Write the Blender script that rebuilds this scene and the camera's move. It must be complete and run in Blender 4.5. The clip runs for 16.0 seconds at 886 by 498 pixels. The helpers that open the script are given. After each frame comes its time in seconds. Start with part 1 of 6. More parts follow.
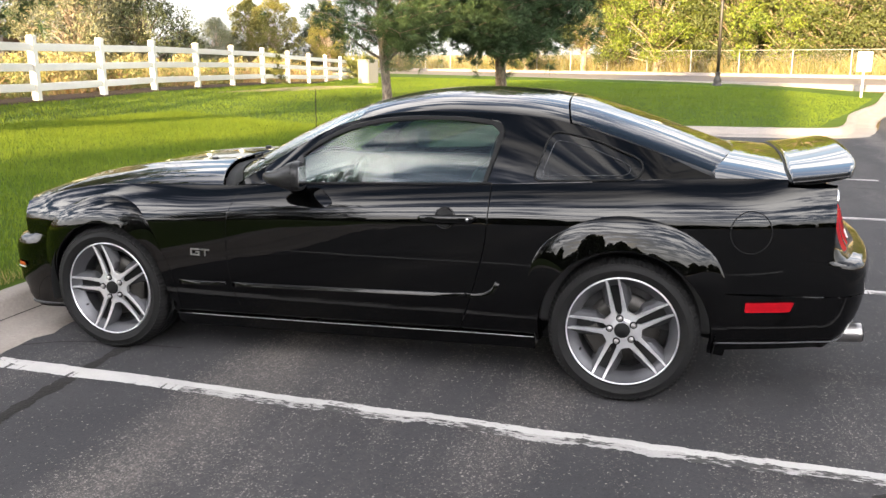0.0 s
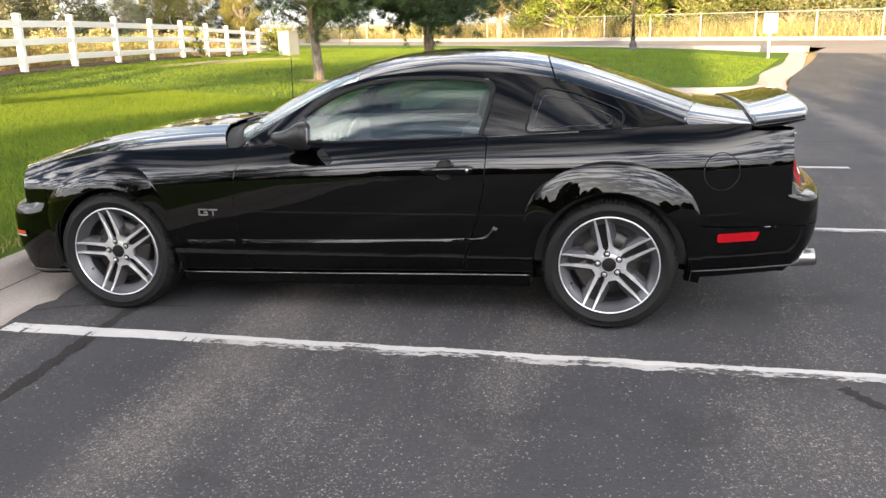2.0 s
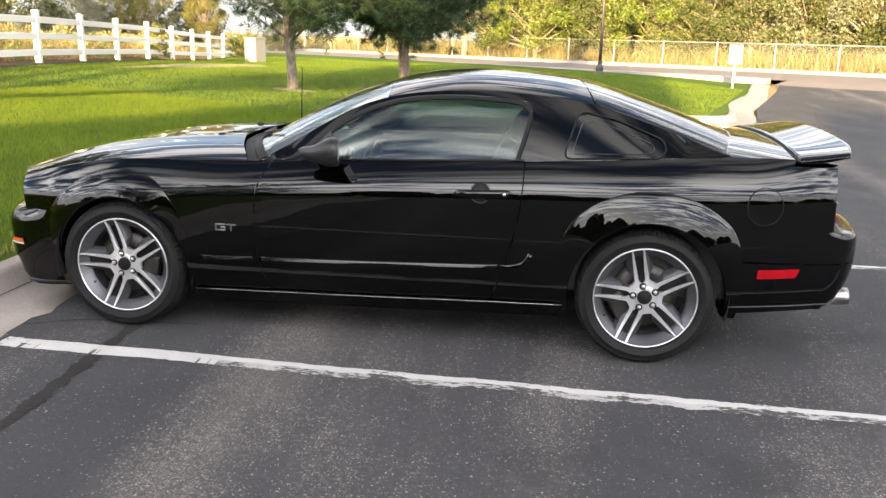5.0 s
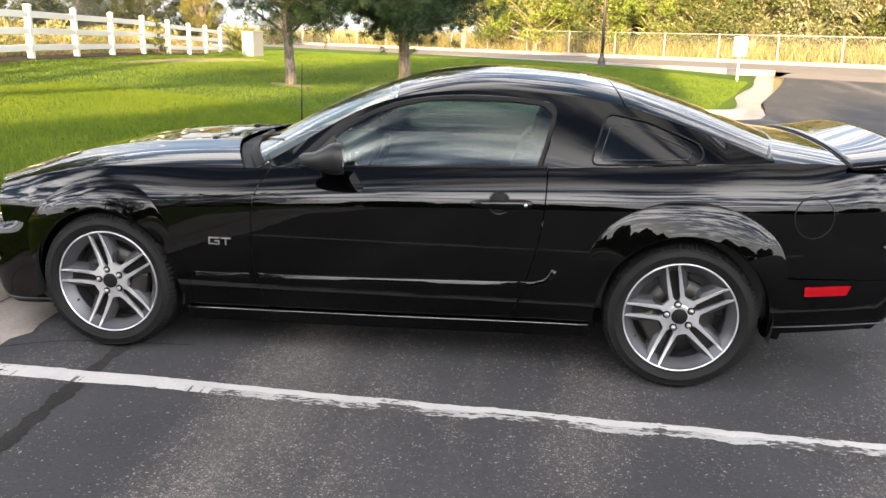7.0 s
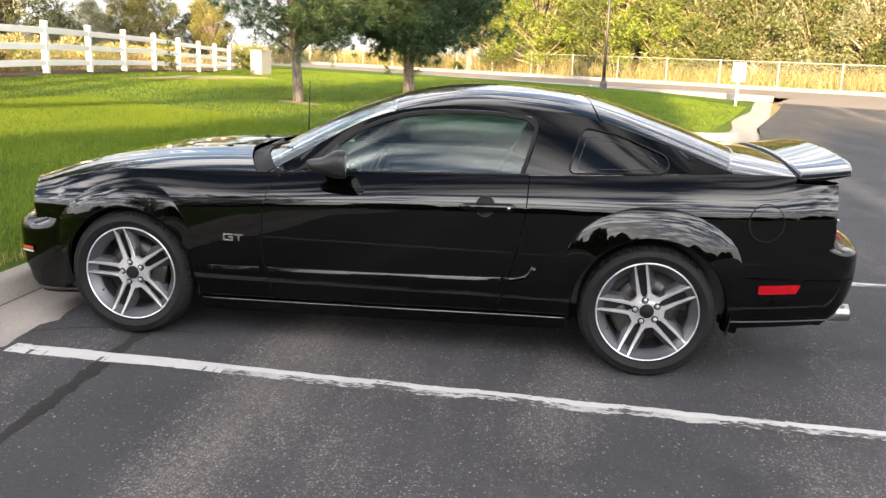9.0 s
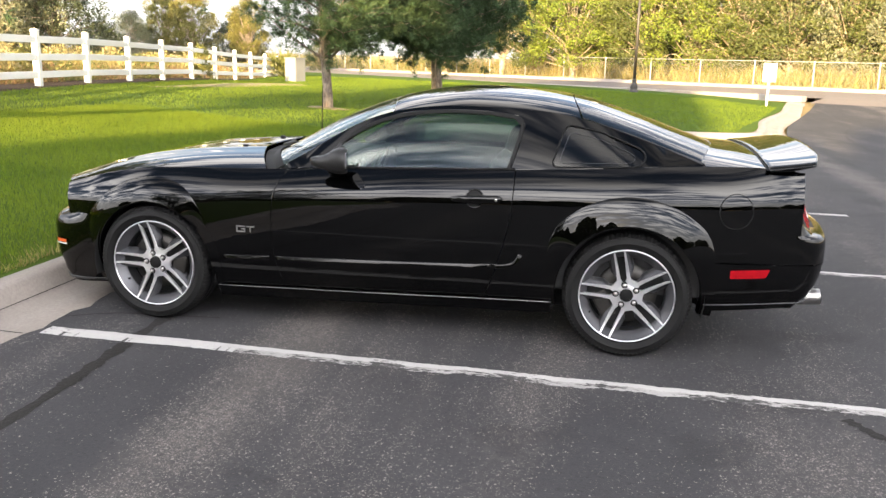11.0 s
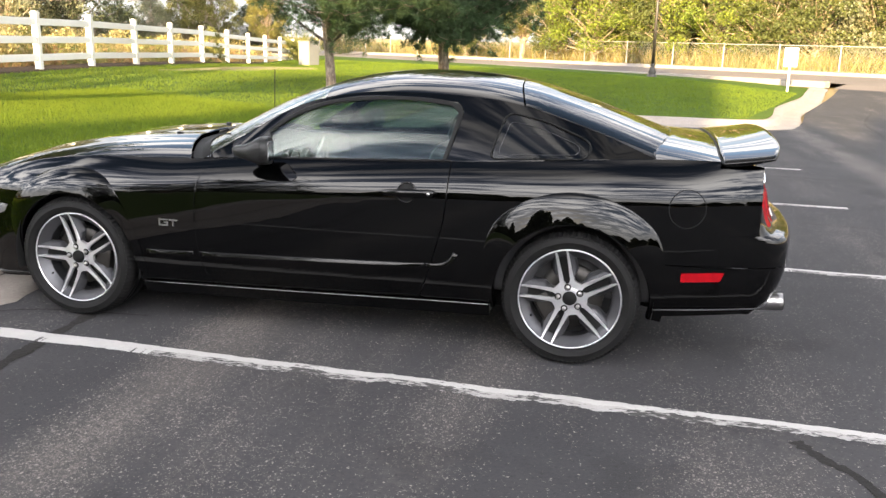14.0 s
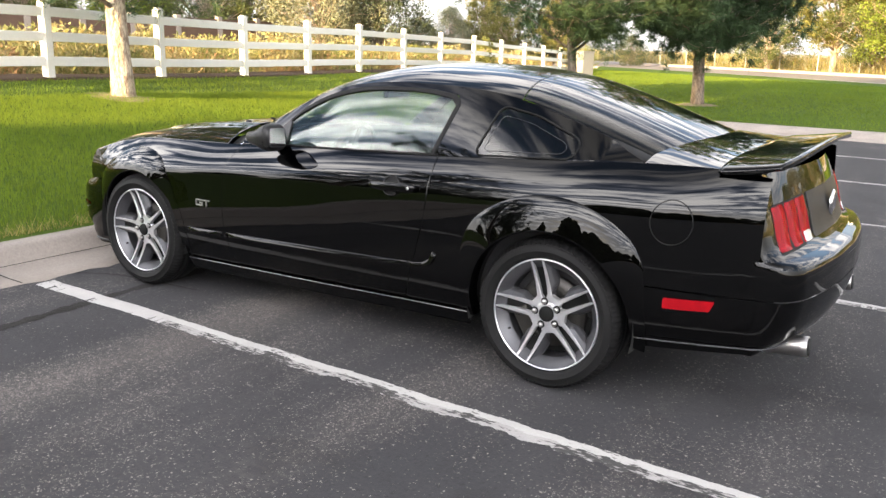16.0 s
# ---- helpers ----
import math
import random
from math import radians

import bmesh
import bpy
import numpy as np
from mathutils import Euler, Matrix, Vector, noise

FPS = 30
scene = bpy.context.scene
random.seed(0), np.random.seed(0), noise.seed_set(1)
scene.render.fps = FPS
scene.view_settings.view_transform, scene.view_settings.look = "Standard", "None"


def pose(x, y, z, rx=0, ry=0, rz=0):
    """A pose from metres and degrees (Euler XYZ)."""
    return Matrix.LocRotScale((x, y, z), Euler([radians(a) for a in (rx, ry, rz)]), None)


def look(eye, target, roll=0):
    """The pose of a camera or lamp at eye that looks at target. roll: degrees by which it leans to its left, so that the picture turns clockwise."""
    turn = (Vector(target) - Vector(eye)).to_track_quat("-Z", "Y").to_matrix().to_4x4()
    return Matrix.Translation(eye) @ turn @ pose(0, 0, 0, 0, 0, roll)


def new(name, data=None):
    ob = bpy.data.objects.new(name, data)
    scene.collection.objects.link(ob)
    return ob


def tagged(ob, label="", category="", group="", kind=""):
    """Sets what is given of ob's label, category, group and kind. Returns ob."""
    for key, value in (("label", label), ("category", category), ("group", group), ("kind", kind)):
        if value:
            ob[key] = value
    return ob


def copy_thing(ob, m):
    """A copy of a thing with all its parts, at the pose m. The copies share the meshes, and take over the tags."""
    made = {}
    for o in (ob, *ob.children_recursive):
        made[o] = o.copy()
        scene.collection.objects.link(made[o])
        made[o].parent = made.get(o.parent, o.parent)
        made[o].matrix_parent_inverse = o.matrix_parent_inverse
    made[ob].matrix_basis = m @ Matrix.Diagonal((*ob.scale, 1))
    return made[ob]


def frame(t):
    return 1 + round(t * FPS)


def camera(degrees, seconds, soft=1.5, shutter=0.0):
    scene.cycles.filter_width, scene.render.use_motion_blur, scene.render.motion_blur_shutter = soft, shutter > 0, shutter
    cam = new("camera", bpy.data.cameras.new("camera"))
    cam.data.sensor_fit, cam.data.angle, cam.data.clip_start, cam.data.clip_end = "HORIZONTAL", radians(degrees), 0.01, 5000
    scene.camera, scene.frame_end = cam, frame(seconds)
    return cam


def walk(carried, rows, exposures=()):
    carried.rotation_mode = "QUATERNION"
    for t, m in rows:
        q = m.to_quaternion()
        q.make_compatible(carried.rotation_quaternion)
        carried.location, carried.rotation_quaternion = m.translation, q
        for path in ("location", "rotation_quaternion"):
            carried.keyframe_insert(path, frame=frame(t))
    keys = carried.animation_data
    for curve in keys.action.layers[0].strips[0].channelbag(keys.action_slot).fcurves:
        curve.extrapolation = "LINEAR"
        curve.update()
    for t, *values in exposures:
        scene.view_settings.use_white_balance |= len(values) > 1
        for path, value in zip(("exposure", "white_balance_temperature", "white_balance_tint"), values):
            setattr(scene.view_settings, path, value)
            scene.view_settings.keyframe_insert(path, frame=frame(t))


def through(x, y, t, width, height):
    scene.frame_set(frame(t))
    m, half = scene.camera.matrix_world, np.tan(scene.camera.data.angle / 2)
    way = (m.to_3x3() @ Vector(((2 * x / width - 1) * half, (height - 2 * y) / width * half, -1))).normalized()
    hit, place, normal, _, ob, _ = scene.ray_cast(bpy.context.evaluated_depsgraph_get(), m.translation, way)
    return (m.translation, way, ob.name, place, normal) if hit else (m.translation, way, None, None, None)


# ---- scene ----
cam = camera(55.6, 16.0)
PATH = [
    (0, (1.61, -4.573, 1.558), (1.055, -2.705, 1.107), -0.3),
    (0.5, (1.441, -4.64, 1.567), (0.982, -2.747, 1.118), -1.0),
    (1, (1.324, -4.723, 1.564), (0.942, -2.812, 1.115), -0.3),
    (1.5, (1.302, -4.856, 1.553), (0.931, -2.943, 1.1), -0.4),
    (2, (1.307, -5.023, 1.534), (0.94, -3.127, 1.015), -1.4),
    (2.5, (1.264, -5.109, 1.55), (0.926, -3.207, 1.029), 0.2),
    (3, (1.165, -5.087, 1.57), (0.867, -3.168, 1.093), 0.8),
    (3.5, (1.061, -5.051, 1.564), (0.811, -3.119, 1.113), 0.4),
    (4, (0.978, -5.025, 1.549), (0.747, -3.091, 1.094), 0.7),
    (4.5, (0.93, -4.999, 1.546), (0.675, -3.073, 1.073), 1.6),
    (7, (0.761, -4.559, 1.554), (0.51, -2.64, 1.052), 1.3),
    (7.5, (0.771, -4.597, 1.553), (0.52, -2.678, 1.05), 1.8),
    (8, (0.807, -4.701, 1.547), (0.547, -2.778, 1.062), 2.2),
    (8.5, (0.827, -4.839, 1.549), (0.572, -2.909, 1.089), 2.2),
    (11, (1.164, -5.285, 1.554), (0.814, -3.368, 1.108), 1.3),
    (11.5, (1.168, -5.277, 1.552), (0.798, -3.361, 1.114), 1.0),
    (12, (1.169, -5.27, 1.551), (0.788, -3.356, 1.113), 0.6),
    (12.5, (1.2, -5.267, 1.552), (0.805, -3.358, 1.106), 0.3),
    (13, (1.264, -5.194, 1.546), (0.869, -3.289, 1.083), 0.1),
    (13.5, (1.379, -5.013, 1.543), (0.998, -3.105, 1.077), 1.3),
    (14, (1.567, -4.866, 1.555), (1.161, -2.968, 1.072), 1.4),
    (14.5, (1.876, -4.76, 1.542), (1.338, -2.894, 1.063), 1.3),
    (15, (2.162, -4.625, 1.521), (1.519, -2.794, 1.038), 1.8),
    (15.5, (2.462, -4.365, 1.514), (1.639, -2.608, 1.029), 2.4),
    (16, (2.862, -4.096, 1.476), (1.815, -2.458, 1.004), 1.5),
]
walk(cam, [(t, look(eye, target, roll)) for t, eye, target, roll in PATH], exposures=((0.0, 2.74), (16.0, 2.74)))

# ---- light: low evening sun behind the walker, bright broken cloud ----
SUN_AZ, SUN_EL = 188.5, 10.5
world = bpy.data.worlds.new("evening_sky")
scene.world = world
world.use_nodes = True
wn, wl = world.node_tree.nodes, world.node_tree.links
wn.clear()
w_out = wn.new("ShaderNodeOutputWorld")
w_bg = wn.new("ShaderNodeBackground")
w_bg.inputs["Strength"].default_value = 0.0445
w_sky = wn.new("ShaderNodeTexSky")
w_sky.sky_type = "NISHITA"
w_sky.sun_disc = False
w_sky.sun_elevation = radians(SUN_EL)
w_sky.sun_rotation = radians(SUN_AZ)
w_sky.altitude = 1300
w_sky.dust_density = 2.0
w_co = wn.new("ShaderNodeTexCoord")
w_sep = wn.new("ShaderNodeSeparateXYZ")
wl.new(w_co.outputs["Generated"], w_sep.inputs[0])


def w_range(value, lo, hi, to_lo=0.0, to_hi=1.0):
    r = wn.new("ShaderNodeMapRange")
    r.interpolation_type = "SMOOTHSTEP"
    r.inputs["From Min"].default_value, r.inputs["From Max"].default_value = lo, hi
    r.inputs["To Min"].default_value, r.inputs["To Max"].default_value = to_lo, to_hi
    wl.new(value, r.inputs["Value"])
    return r.outputs[0]


def w_math(kind, one, two):
    m = wn.new("ShaderNodeMath")
    m.operation = kind
    for i, q in enumerate((one, two)):
        if isinstance(q, (int, float)):
            m.inputs[i].default_value = q
        else:
            wl.new(q, m.inputs[i])
    return m.outputs[0]


def w_blend(fac, one, two):
    m = wn.new("ShaderNodeMix")
    m.data_type = "RGBA"
    wl.new(fac, m.inputs["Factor"])
    for key, q in (("A", one), ("B", two)):
        if isinstance(q, tuple):
            m.inputs[key].default_value = (*q, 1)
        else:
            wl.new(q, m.inputs[key])
    return m.outputs["Result"]


# a flat deck of cloud: directions laid out on a plane overhead
w_plane = wn.new("ShaderNodeVectorMath")
w_plane.operation = "DIVIDE"
wl.new(w_co.outputs["Generated"], w_plane.inputs[0])
wl.new(w_math("ADD", w_math("MAXIMUM", w_sep.outputs["Z"], 0.03), 0.12), w_plane.inputs[1])


def w_cloud(scale, at, size, detail, rough, twist):
    mp, t = wn.new("ShaderNodeMapping"), wn.new("ShaderNodeTexNoise")
    mp.inputs["Scale"].default_value, mp.inputs["Location"].default_value = scale, at
    mp.inputs["Rotation"].default_value = (0, 0, radians(6))
    t.inputs["Scale"].default_value, t.inputs["Detail"].default_value = size, detail
    t.inputs["Roughness"].default_value, t.inputs["Distortion"].default_value = rough, twist
    wl.new(w_plane.outputs[0], mp.inputs["Vector"])
    wl.new(mp.outputs[0], t.inputs["Vector"])
    return t.outputs["Fac"]


w_streak = w_cloud((1.5, 4.4, 1.0), (2.3, 0.4, 0.0), 1.6, 7.0, 0.56, 0.5)
w_puff = w_cloud((1.0, 1.4, 1.0), (7.1, 3.3, 0.0), 1.9, 7.0, 0.56, 0.4)
w_form = w_math("ADD", w_math("MULTIPLY", w_streak, 0.58), w_math("MULTIPLY", w_puff, 0.42))
w_cover = w_range(w_form, 0.41, 0.54)
# lit crests, grey undersides
w_tone = w_blend(w_range(w_form, 0.445, 0.59), (0.17, 0.19, 0.27), (1.0, 0.96, 0.93))
# brightest towards the low sun, dim opposite it and overhead
w_sunward = w_range(w_sep.outputs["Y"], 0.35, -0.45, 0.30, 1.0)
w_height = w_range(w_sep.outputs["Z"], 0.86, 0.60, 0.16, 1.0)
w_gain = w_math("MULTIPLY", w_math("MULTIPLY", w_sunward, w_height), 54.0)
w_lit = wn.new("ShaderNodeVectorMath")
w_lit.operation = "SCALE"
wl.new(w_tone, w_lit.inputs[0])
wl.new(w_gain, w_lit.inputs["Scale"])
w_blue = wn.new("ShaderNodeVectorMath")
w_blue.operation = "SCALE"
wl.new(w_range(w_sep.outputs["Z"], 0.85, 0.30, 0.9, 1.75), w_blue.inputs["Scale"])
w_veil = wn.new("ShaderNodeHueSaturation")
w_veil.inputs["Saturation"].default_value = 0.85
wl.new(w_sky.outputs["Color"], w_veil.inputs["Color"])
wl.new(w_veil.outputs[0], w_blue.inputs[0])
w_open = w_blend(w_cover, w_blue.outputs[0], w_lit.outputs[0])
# pale haze low over the horizon
w_haze = wn.new("ShaderNodeVectorMath")
w_haze.operation = "SCALE"
w_haze.inputs[0].default_value = (0.95, 0.92, 0.88)
wl.new(w_math("MULTIPLY", w_sunward, 16.0), w_haze.inputs["Scale"])
w_all = w_blend(w_range(w_sep.outputs["Z"], 0.34, 0.06, 0.0, 0.85), w_open, w_haze.outputs[0])
wl.new(w_all, w_bg.inputs["Color"])
wl.new(w_bg.outputs[0], w_out.inputs[0])

sun = new("sun", bpy.data.lights.new("sun", "SUN"))
sun.data.energy, sun.data.angle, sun.data.color = 5.0, radians(0.6), (1.0, 0.72, 0.36)
sx, sy = math.sin(radians(SUN_AZ)), math.cos(radians(SUN_AZ))
sun.matrix_world = look((40 * sx, 40 * sy, 40 * math.tan(radians(SUN_EL))), (0, 0, 0))

# ---- materials ----
def material(name, base, rough=0.5, metal=0.0, base2=None, scale=8.0, amount=0.5, fine=90.0, bump=0.0, bump_scale=60.0, coat=0.0, spec=0.5, coords="Object", stretch=(1, 1, 1), per_piece=0.0, relief=0.01):
    """A principled material with two scales of colour variation and a fine relief."""
    m = bpy.data.materials.new(name)
    m.use_nodes = True
    n, l = m.node_tree.nodes, m.node_tree.links
    b = n["Principled BSDF"]
    b.inputs["Roughness"].default_value, b.inputs["Metallic"].default_value = rough, metal
    b.inputs["Coat Weight"].default_value = coat
    b.inputs["Coat Roughness"].default_value = 0.004
    b.inputs["Coat IOR"].default_value = 1.39
    b.inputs["Specular IOR Level"].default_value = spec
    b.inputs["Base Color"].default_value = (*base, 1)
    if base2 is None and bump == 0:
        return m
    co = n.new("ShaderNodeTexCoord")
    mp = n.new("ShaderNodeMapping")
    mp.inputs["Scale"].default_value = stretch
    l.new(co.outputs[coords], mp.inputs["Vector"])
    if base2 is not None:
        a, f = n.new("ShaderNodeTexNoise"), n.new("ShaderNodeTexNoise")
        a.inputs["Scale"].default_value, a.inputs["Detail"].default_value = scale, 5.0
        f.inputs["Scale"].default_value, f.inputs["Detail"].default_value = fine, 3.0
        for t in (a, f):
            l.new(mp.outputs[0], t.inputs["Vector"])
        mx = n.new("ShaderNodeMath")
        mx.operation = "MULTIPLY_ADD"
        mx.inputs[1].default_value = 0.55
        l.new(f.outputs["Fac"], mx.inputs[0])
        half = n.new("ShaderNodeMath")
        half.operation = "MULTIPLY"
        half.inputs[1].default_value = 0.55
        l.new(a.outputs["Fac"], half.inputs[0])
        l.new(half.outputs[0], mx.inputs[2])
        rp = n.new("ShaderNodeMapRange")
        rp.inputs["From Min"].default_value, rp.inputs["From Max"].default_value = 0.55 - 0.5 * (1.1 - amount), 0.55 + 0.5 * (1.1 - amount)
        l.new(mx.outputs[0], rp.inputs["Value"])
        mix = n.new("ShaderNodeMix")
        mix.data_type = "RGBA"
        l.new(rp.outputs[0], mix.inputs["Factor"])
        mix.inputs["A"].default_value, mix.inputs["B"].default_value = (*base, 1), (*base2, 1)
        last = mix.outputs["Result"]
        if per_piece:
            geo = n.new("ShaderNodeNewGeometry")
            hsv = n.new("ShaderNodeHueSaturation")
            mr = n.new("ShaderNodeMapRange")
            mr.inputs["To Min"].default_value, mr.inputs["To Max"].default_value = 1 - per_piece, 1 + per_piece
            l.new(geo.outputs["Random Per Island"], mr.inputs["Value"])
            l.new(mr.outputs[0], hsv.inputs["Value"])
            l.new(last, hsv.inputs["Color"])
            last = hsv.outputs["Color"]
        l.new(last, b.inputs["Base Color"])
    if bump:
        bn, bm_ = n.new("ShaderNodeTexNoise"), n.new("ShaderNodeBump")
        bn.inputs["Scale"].default_value, bn.inputs["Detail"].default_value = bump_scale, 4.0
        bm_.inputs["Strength"].default_value, bm_.inputs["Distance"].default_value = bump, relief
        l.new(mp.outputs[0], bn.inputs["Vector"])
        l.new(bn.outputs["Fac"], bm_.inputs["Height"])
        l.new(bm_.outputs[0], b.inputs["Normal"])
    return m


def leafy(name, base, base2, through=0.35, vary=0.35, spec=0.3):
    """Thin foliage: colour varies leaf by leaf, some light passes."""
    m = material(name, base, 0.55, base2=base2, scale=0.6, fine=14.0, amount=0.6, per_piece=vary, spec=spec)
    n, l = m.node_tree.nodes, m.node_tree.links
    b, out = n["Principled BSDF"], n["Material Output"]
    tr, mx = n.new("ShaderNodeBsdfTranslucent"), n.new("ShaderNodeMixShader")
    mx.inputs[0].default_value = through
    src = b.inputs["Base Color"].links[0].from_socket
    l.new(src, tr.inputs["Color"])
    l.new(b.outputs[0], mx.inputs[1])
    l.new(tr.outputs[0], mx.inputs[2])
    l.new(mx.outputs[0], out.inputs["Surface"])
    return m


def tinted_glass(name, tint, gloss=0.055):
    """A thin pane: tinted see-through with a mirror gloss that grows at grazing angles."""
    m = bpy.data.materials.new(name)
    m.use_nodes = True
    n, l = m.node_tree.nodes, m.node_tree.links
    n.remove(n["Principled BSDF"])
    t, g, lw, mx = n.new("ShaderNodeBsdfTransparent"), n.new("ShaderNodeBsdfGlossy"), n.new("ShaderNodeLayerWeight"), n.new("ShaderNodeMixShader")
    t.inputs["Color"].default_value = (*tint, 1)
    g.inputs["Roughness"].default_value = 0.0
    lw.inputs["Blend"].default_value = 0.5
    steep, sum_ = n.new("ShaderNodeMath"), n.new("ShaderNodeMath")
    steep.operation, sum_.operation = "POWER", "MULTIPLY_ADD"
    steep.inputs[1].default_value = 5.0
    sum_.inputs[1].default_value, sum_.inputs[2].default_value = 1.0 - gloss, gloss
    l.new(lw.outputs["Facing"], steep.inputs[0])
    l.new(steep.outputs[0], sum_.inputs[0])
    l.new(sum_.outputs[0], mx.inputs[0])
    l.new(t.outputs[0], mx.inputs[1])
    l.new(g.outputs[0], mx.inputs[2])
    l.new(mx.outputs[0], n["Material Output"].inputs["Surface"])
    return m


M_PAINT = material("black_paint", (0.0005, 0.0005, 0.0006), 0.3, coat=1.0, base2=(0.0008, 0.0008, 0.0009), scale=3, fine=400, spec=0.0)
M_BLACK = material("black_plastic", (0.006, 0.006, 0.0065), 0.42, base2=(0.010, 0.010, 0.010), bump=0.1, bump_scale=300, spec=0.35)
M_RUBBER = material("tyre_rubber", (0.005, 0.005, 0.0055), 0.62, base2=(0.010, 0.0098, 0.0095), scale=12, fine=160, bump=0.12, bump_scale=150, spec=0.12)
M_BARREL = material("dark_barrel_paint", (0.022, 0.022, 0.024), 0.5, 0.2, base2=(0.013, 0.013, 0.014), scale=14, fine=200)
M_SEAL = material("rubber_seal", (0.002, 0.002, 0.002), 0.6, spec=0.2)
M_DARK = material("dark_underside", (0.0015, 0.0015, 0.0015), 0.9)
M_ALLOY = material("machined_alloy", (0.68, 0.68, 0.69), 0.30, 0.82, base2=(0.54, 0.54, 0.56), scale=20, fine=300)
M_GREY = material("grey_wheel_paint", (0.075, 0.075, 0.08), 0.34, 0.6, base2=(0.058, 0.058, 0.063), scale=14, fine=200)
M_STEEL = material("brushed_steel", (0.42, 0.41, 0.40), 0.32, 1.0, base2=(0.30, 0.29, 0.28), scale=10, fine=220)
M_DISC = material("brake_disc_iron", (0.05, 0.048, 0.046), 0.45, 0.8, base2=(0.03, 0.027, 0.024), scale=8, fine=120)
M_CHROME = material("chrome", (0.78, 0.78, 0.8), 0.08, 1.0)
M_RED = material("red_lens", (0.26, 0.004, 0.008), 0.25, coat=0.4, base2=(0.15, 0.003, 0.006), scale=30, fine=250, bump=0.08, bump_scale=220, spec=0.0)
M_AMBER = material("amber_lens", (0.42, 0.07, 0.02), 0.15, coat=1.0, base2=(0.3, 0.05, 0.015), scale=40, fine=250)
M_CLEAR = material("clear_lens", (0.62, 0.63, 0.64), 0.1, 0.3, coat=1.0)
M_GLASS = tinted_glass("side_glass", (0.56, 0.66, 0.62), 0.058)
M_GLASS_DARK = tinted_glass("tinted_rear_glass", (0.2, 0.22, 0.22), 0.058)
M_SHIELD = tinted_glass("windscreen_glass", (0.85, 0.89, 0.87), 0.045)
M_TRIM = material("charcoal_interior", (0.012, 0.012, 0.013), 0.65, base2=(0.032, 0.032, 0.033), scale=20, fine=300, bump=0.1, bump_scale=400)
M_SEAT = material("dark_leather", (0.022, 0.021, 0.021), 0.5, base2=(0.035, 0.034, 0.033), scale=10, fine=160, bump=0.12, bump_scale=200)
M_CONCRETE = material("kerb_concrete", (0.30, 0.264, 0.236), 0.9, base2=(0.17, 0.148, 0.13), scale=1.7, fine=60, bump=0.35, bump_scale=90)
M_PAINTLINE = material("worn_white_paint", (0.44, 0.43, 0.415), 0.8, base2=(0.31, 0.30, 0.29), scale=9, fine=120, bump=0.25, bump_scale=80)
M_VINYL = material("white_vinyl", (0.72, 0.70, 0.65), 0.45, base2=(0.60, 0.575, 0.52), scale=1.5, fine=25)
M_GALV = material("galvanised_steel", (0.36, 0.355, 0.33), 0.55, 0.6, base2=(0.28, 0.275, 0.255), scale=4, fine=60)
M_BARK = material("pine_bark", (0.075, 0.055, 0.043), 0.95, base2=(0.23, 0.185, 0.145), scale=14, fine=60, amount=0.85, bump=1.0, bump_scale=30, stretch=(1, 1, 0.3), relief=0.05)
M_BARK_PALE = material("pale_bark", (0.16, 0.11, 0.08), 0.95, base2=(0.48, 0.40, 0.30), scale=16, fine=55, amount=0.85, bump=1.0, bump_scale=26, stretch=(1, 1, 0.35), relief=0.06)
M_NEEDLE = leafy("pine_needles", (0.022, 0.048, 0.022), (0.055, 0.085, 0.030), 0.2)
M_LEAF_A = leafy("olive_leaves", (0.030, 0.045, 0.012), (0.135, 0.150, 0.045), 0.3)
M_LEAF_B = leafy("bright_green_leaves", (0.07, 0.12, 0.02), (0.29, 0.33, 0.05), 0.45)
M_LEAF_C = leafy("grey_green_leaves", (0.055, 0.065, 0.036), (0.25, 0.25, 0.15), 0.3)
M_GRASS = leafy("lawn_grass_blades", (0.074, 0.124, 0.014), (0.165, 0.212, 0.022), 0.5, 0.22, 0.08)
M_DRY = leafy("dry_grass", (0.23, 0.185, 0.065), (0.42, 0.345, 0.145), 0.45)
M_TURF = material("turf", (0.040, 0.070, 0.012), 0.95, base2=(0.075, 0.11, 0.018), scale=1.1, fine=35, bump=0.6, bump_scale=120, coords="Object", spec=0.05)
M_FIELD = material("dry_field", (0.26, 0.19, 0.08), 0.95, base2=(0.15, 0.12, 0.05), scale=0.5, fine=8, bump=0.8, bump_scale=10)
M_ROAD = material("road_asphalt", (0.135, 0.112, 0.098), 0.9, base2=(0.095, 0.081, 0.073), scale=0.6, fine=20, bump=0.2, bump_scale=120)
M_BROWN = material("brown_boards", (0.10, 0.06, 0.04), 0.8, base2=(0.06, 0.036, 0.025), scale=2, fine=20)
M_LAMP = material("dark_bronze_paint", (0.03, 0.026, 0.023), 0.5, 0.3, base2=(0.045, 0.04, 0.034), scale=6, fine=60)
M_SIGN = material("white_sign", (0.72, 0.71, 0.68), 0.6, base2=(0.62, 0.61, 0.58), scale=4, fine=40)
M_BOXGREY = material("utility_box_paint", (0.22, 0.21, 0.18), 0.6, base2=(0.17, 0.165, 0.145), scale=3, fine=40)
M_SOIL = material("shaded_soil", (0.075, 0.052, 0.036), 0.95, base2=(0.035, 0.025, 0.018), scale=6, fine=40, bump=1.0, bump_scale=30, spec=0.1)
M_MULCH = material("bark_mulch", (0.21, 0.155, 0.085), 0.95, base2=(0.10, 0.08, 0.04), scale=9, fine=50, bump=1.0, bump_scale=40)


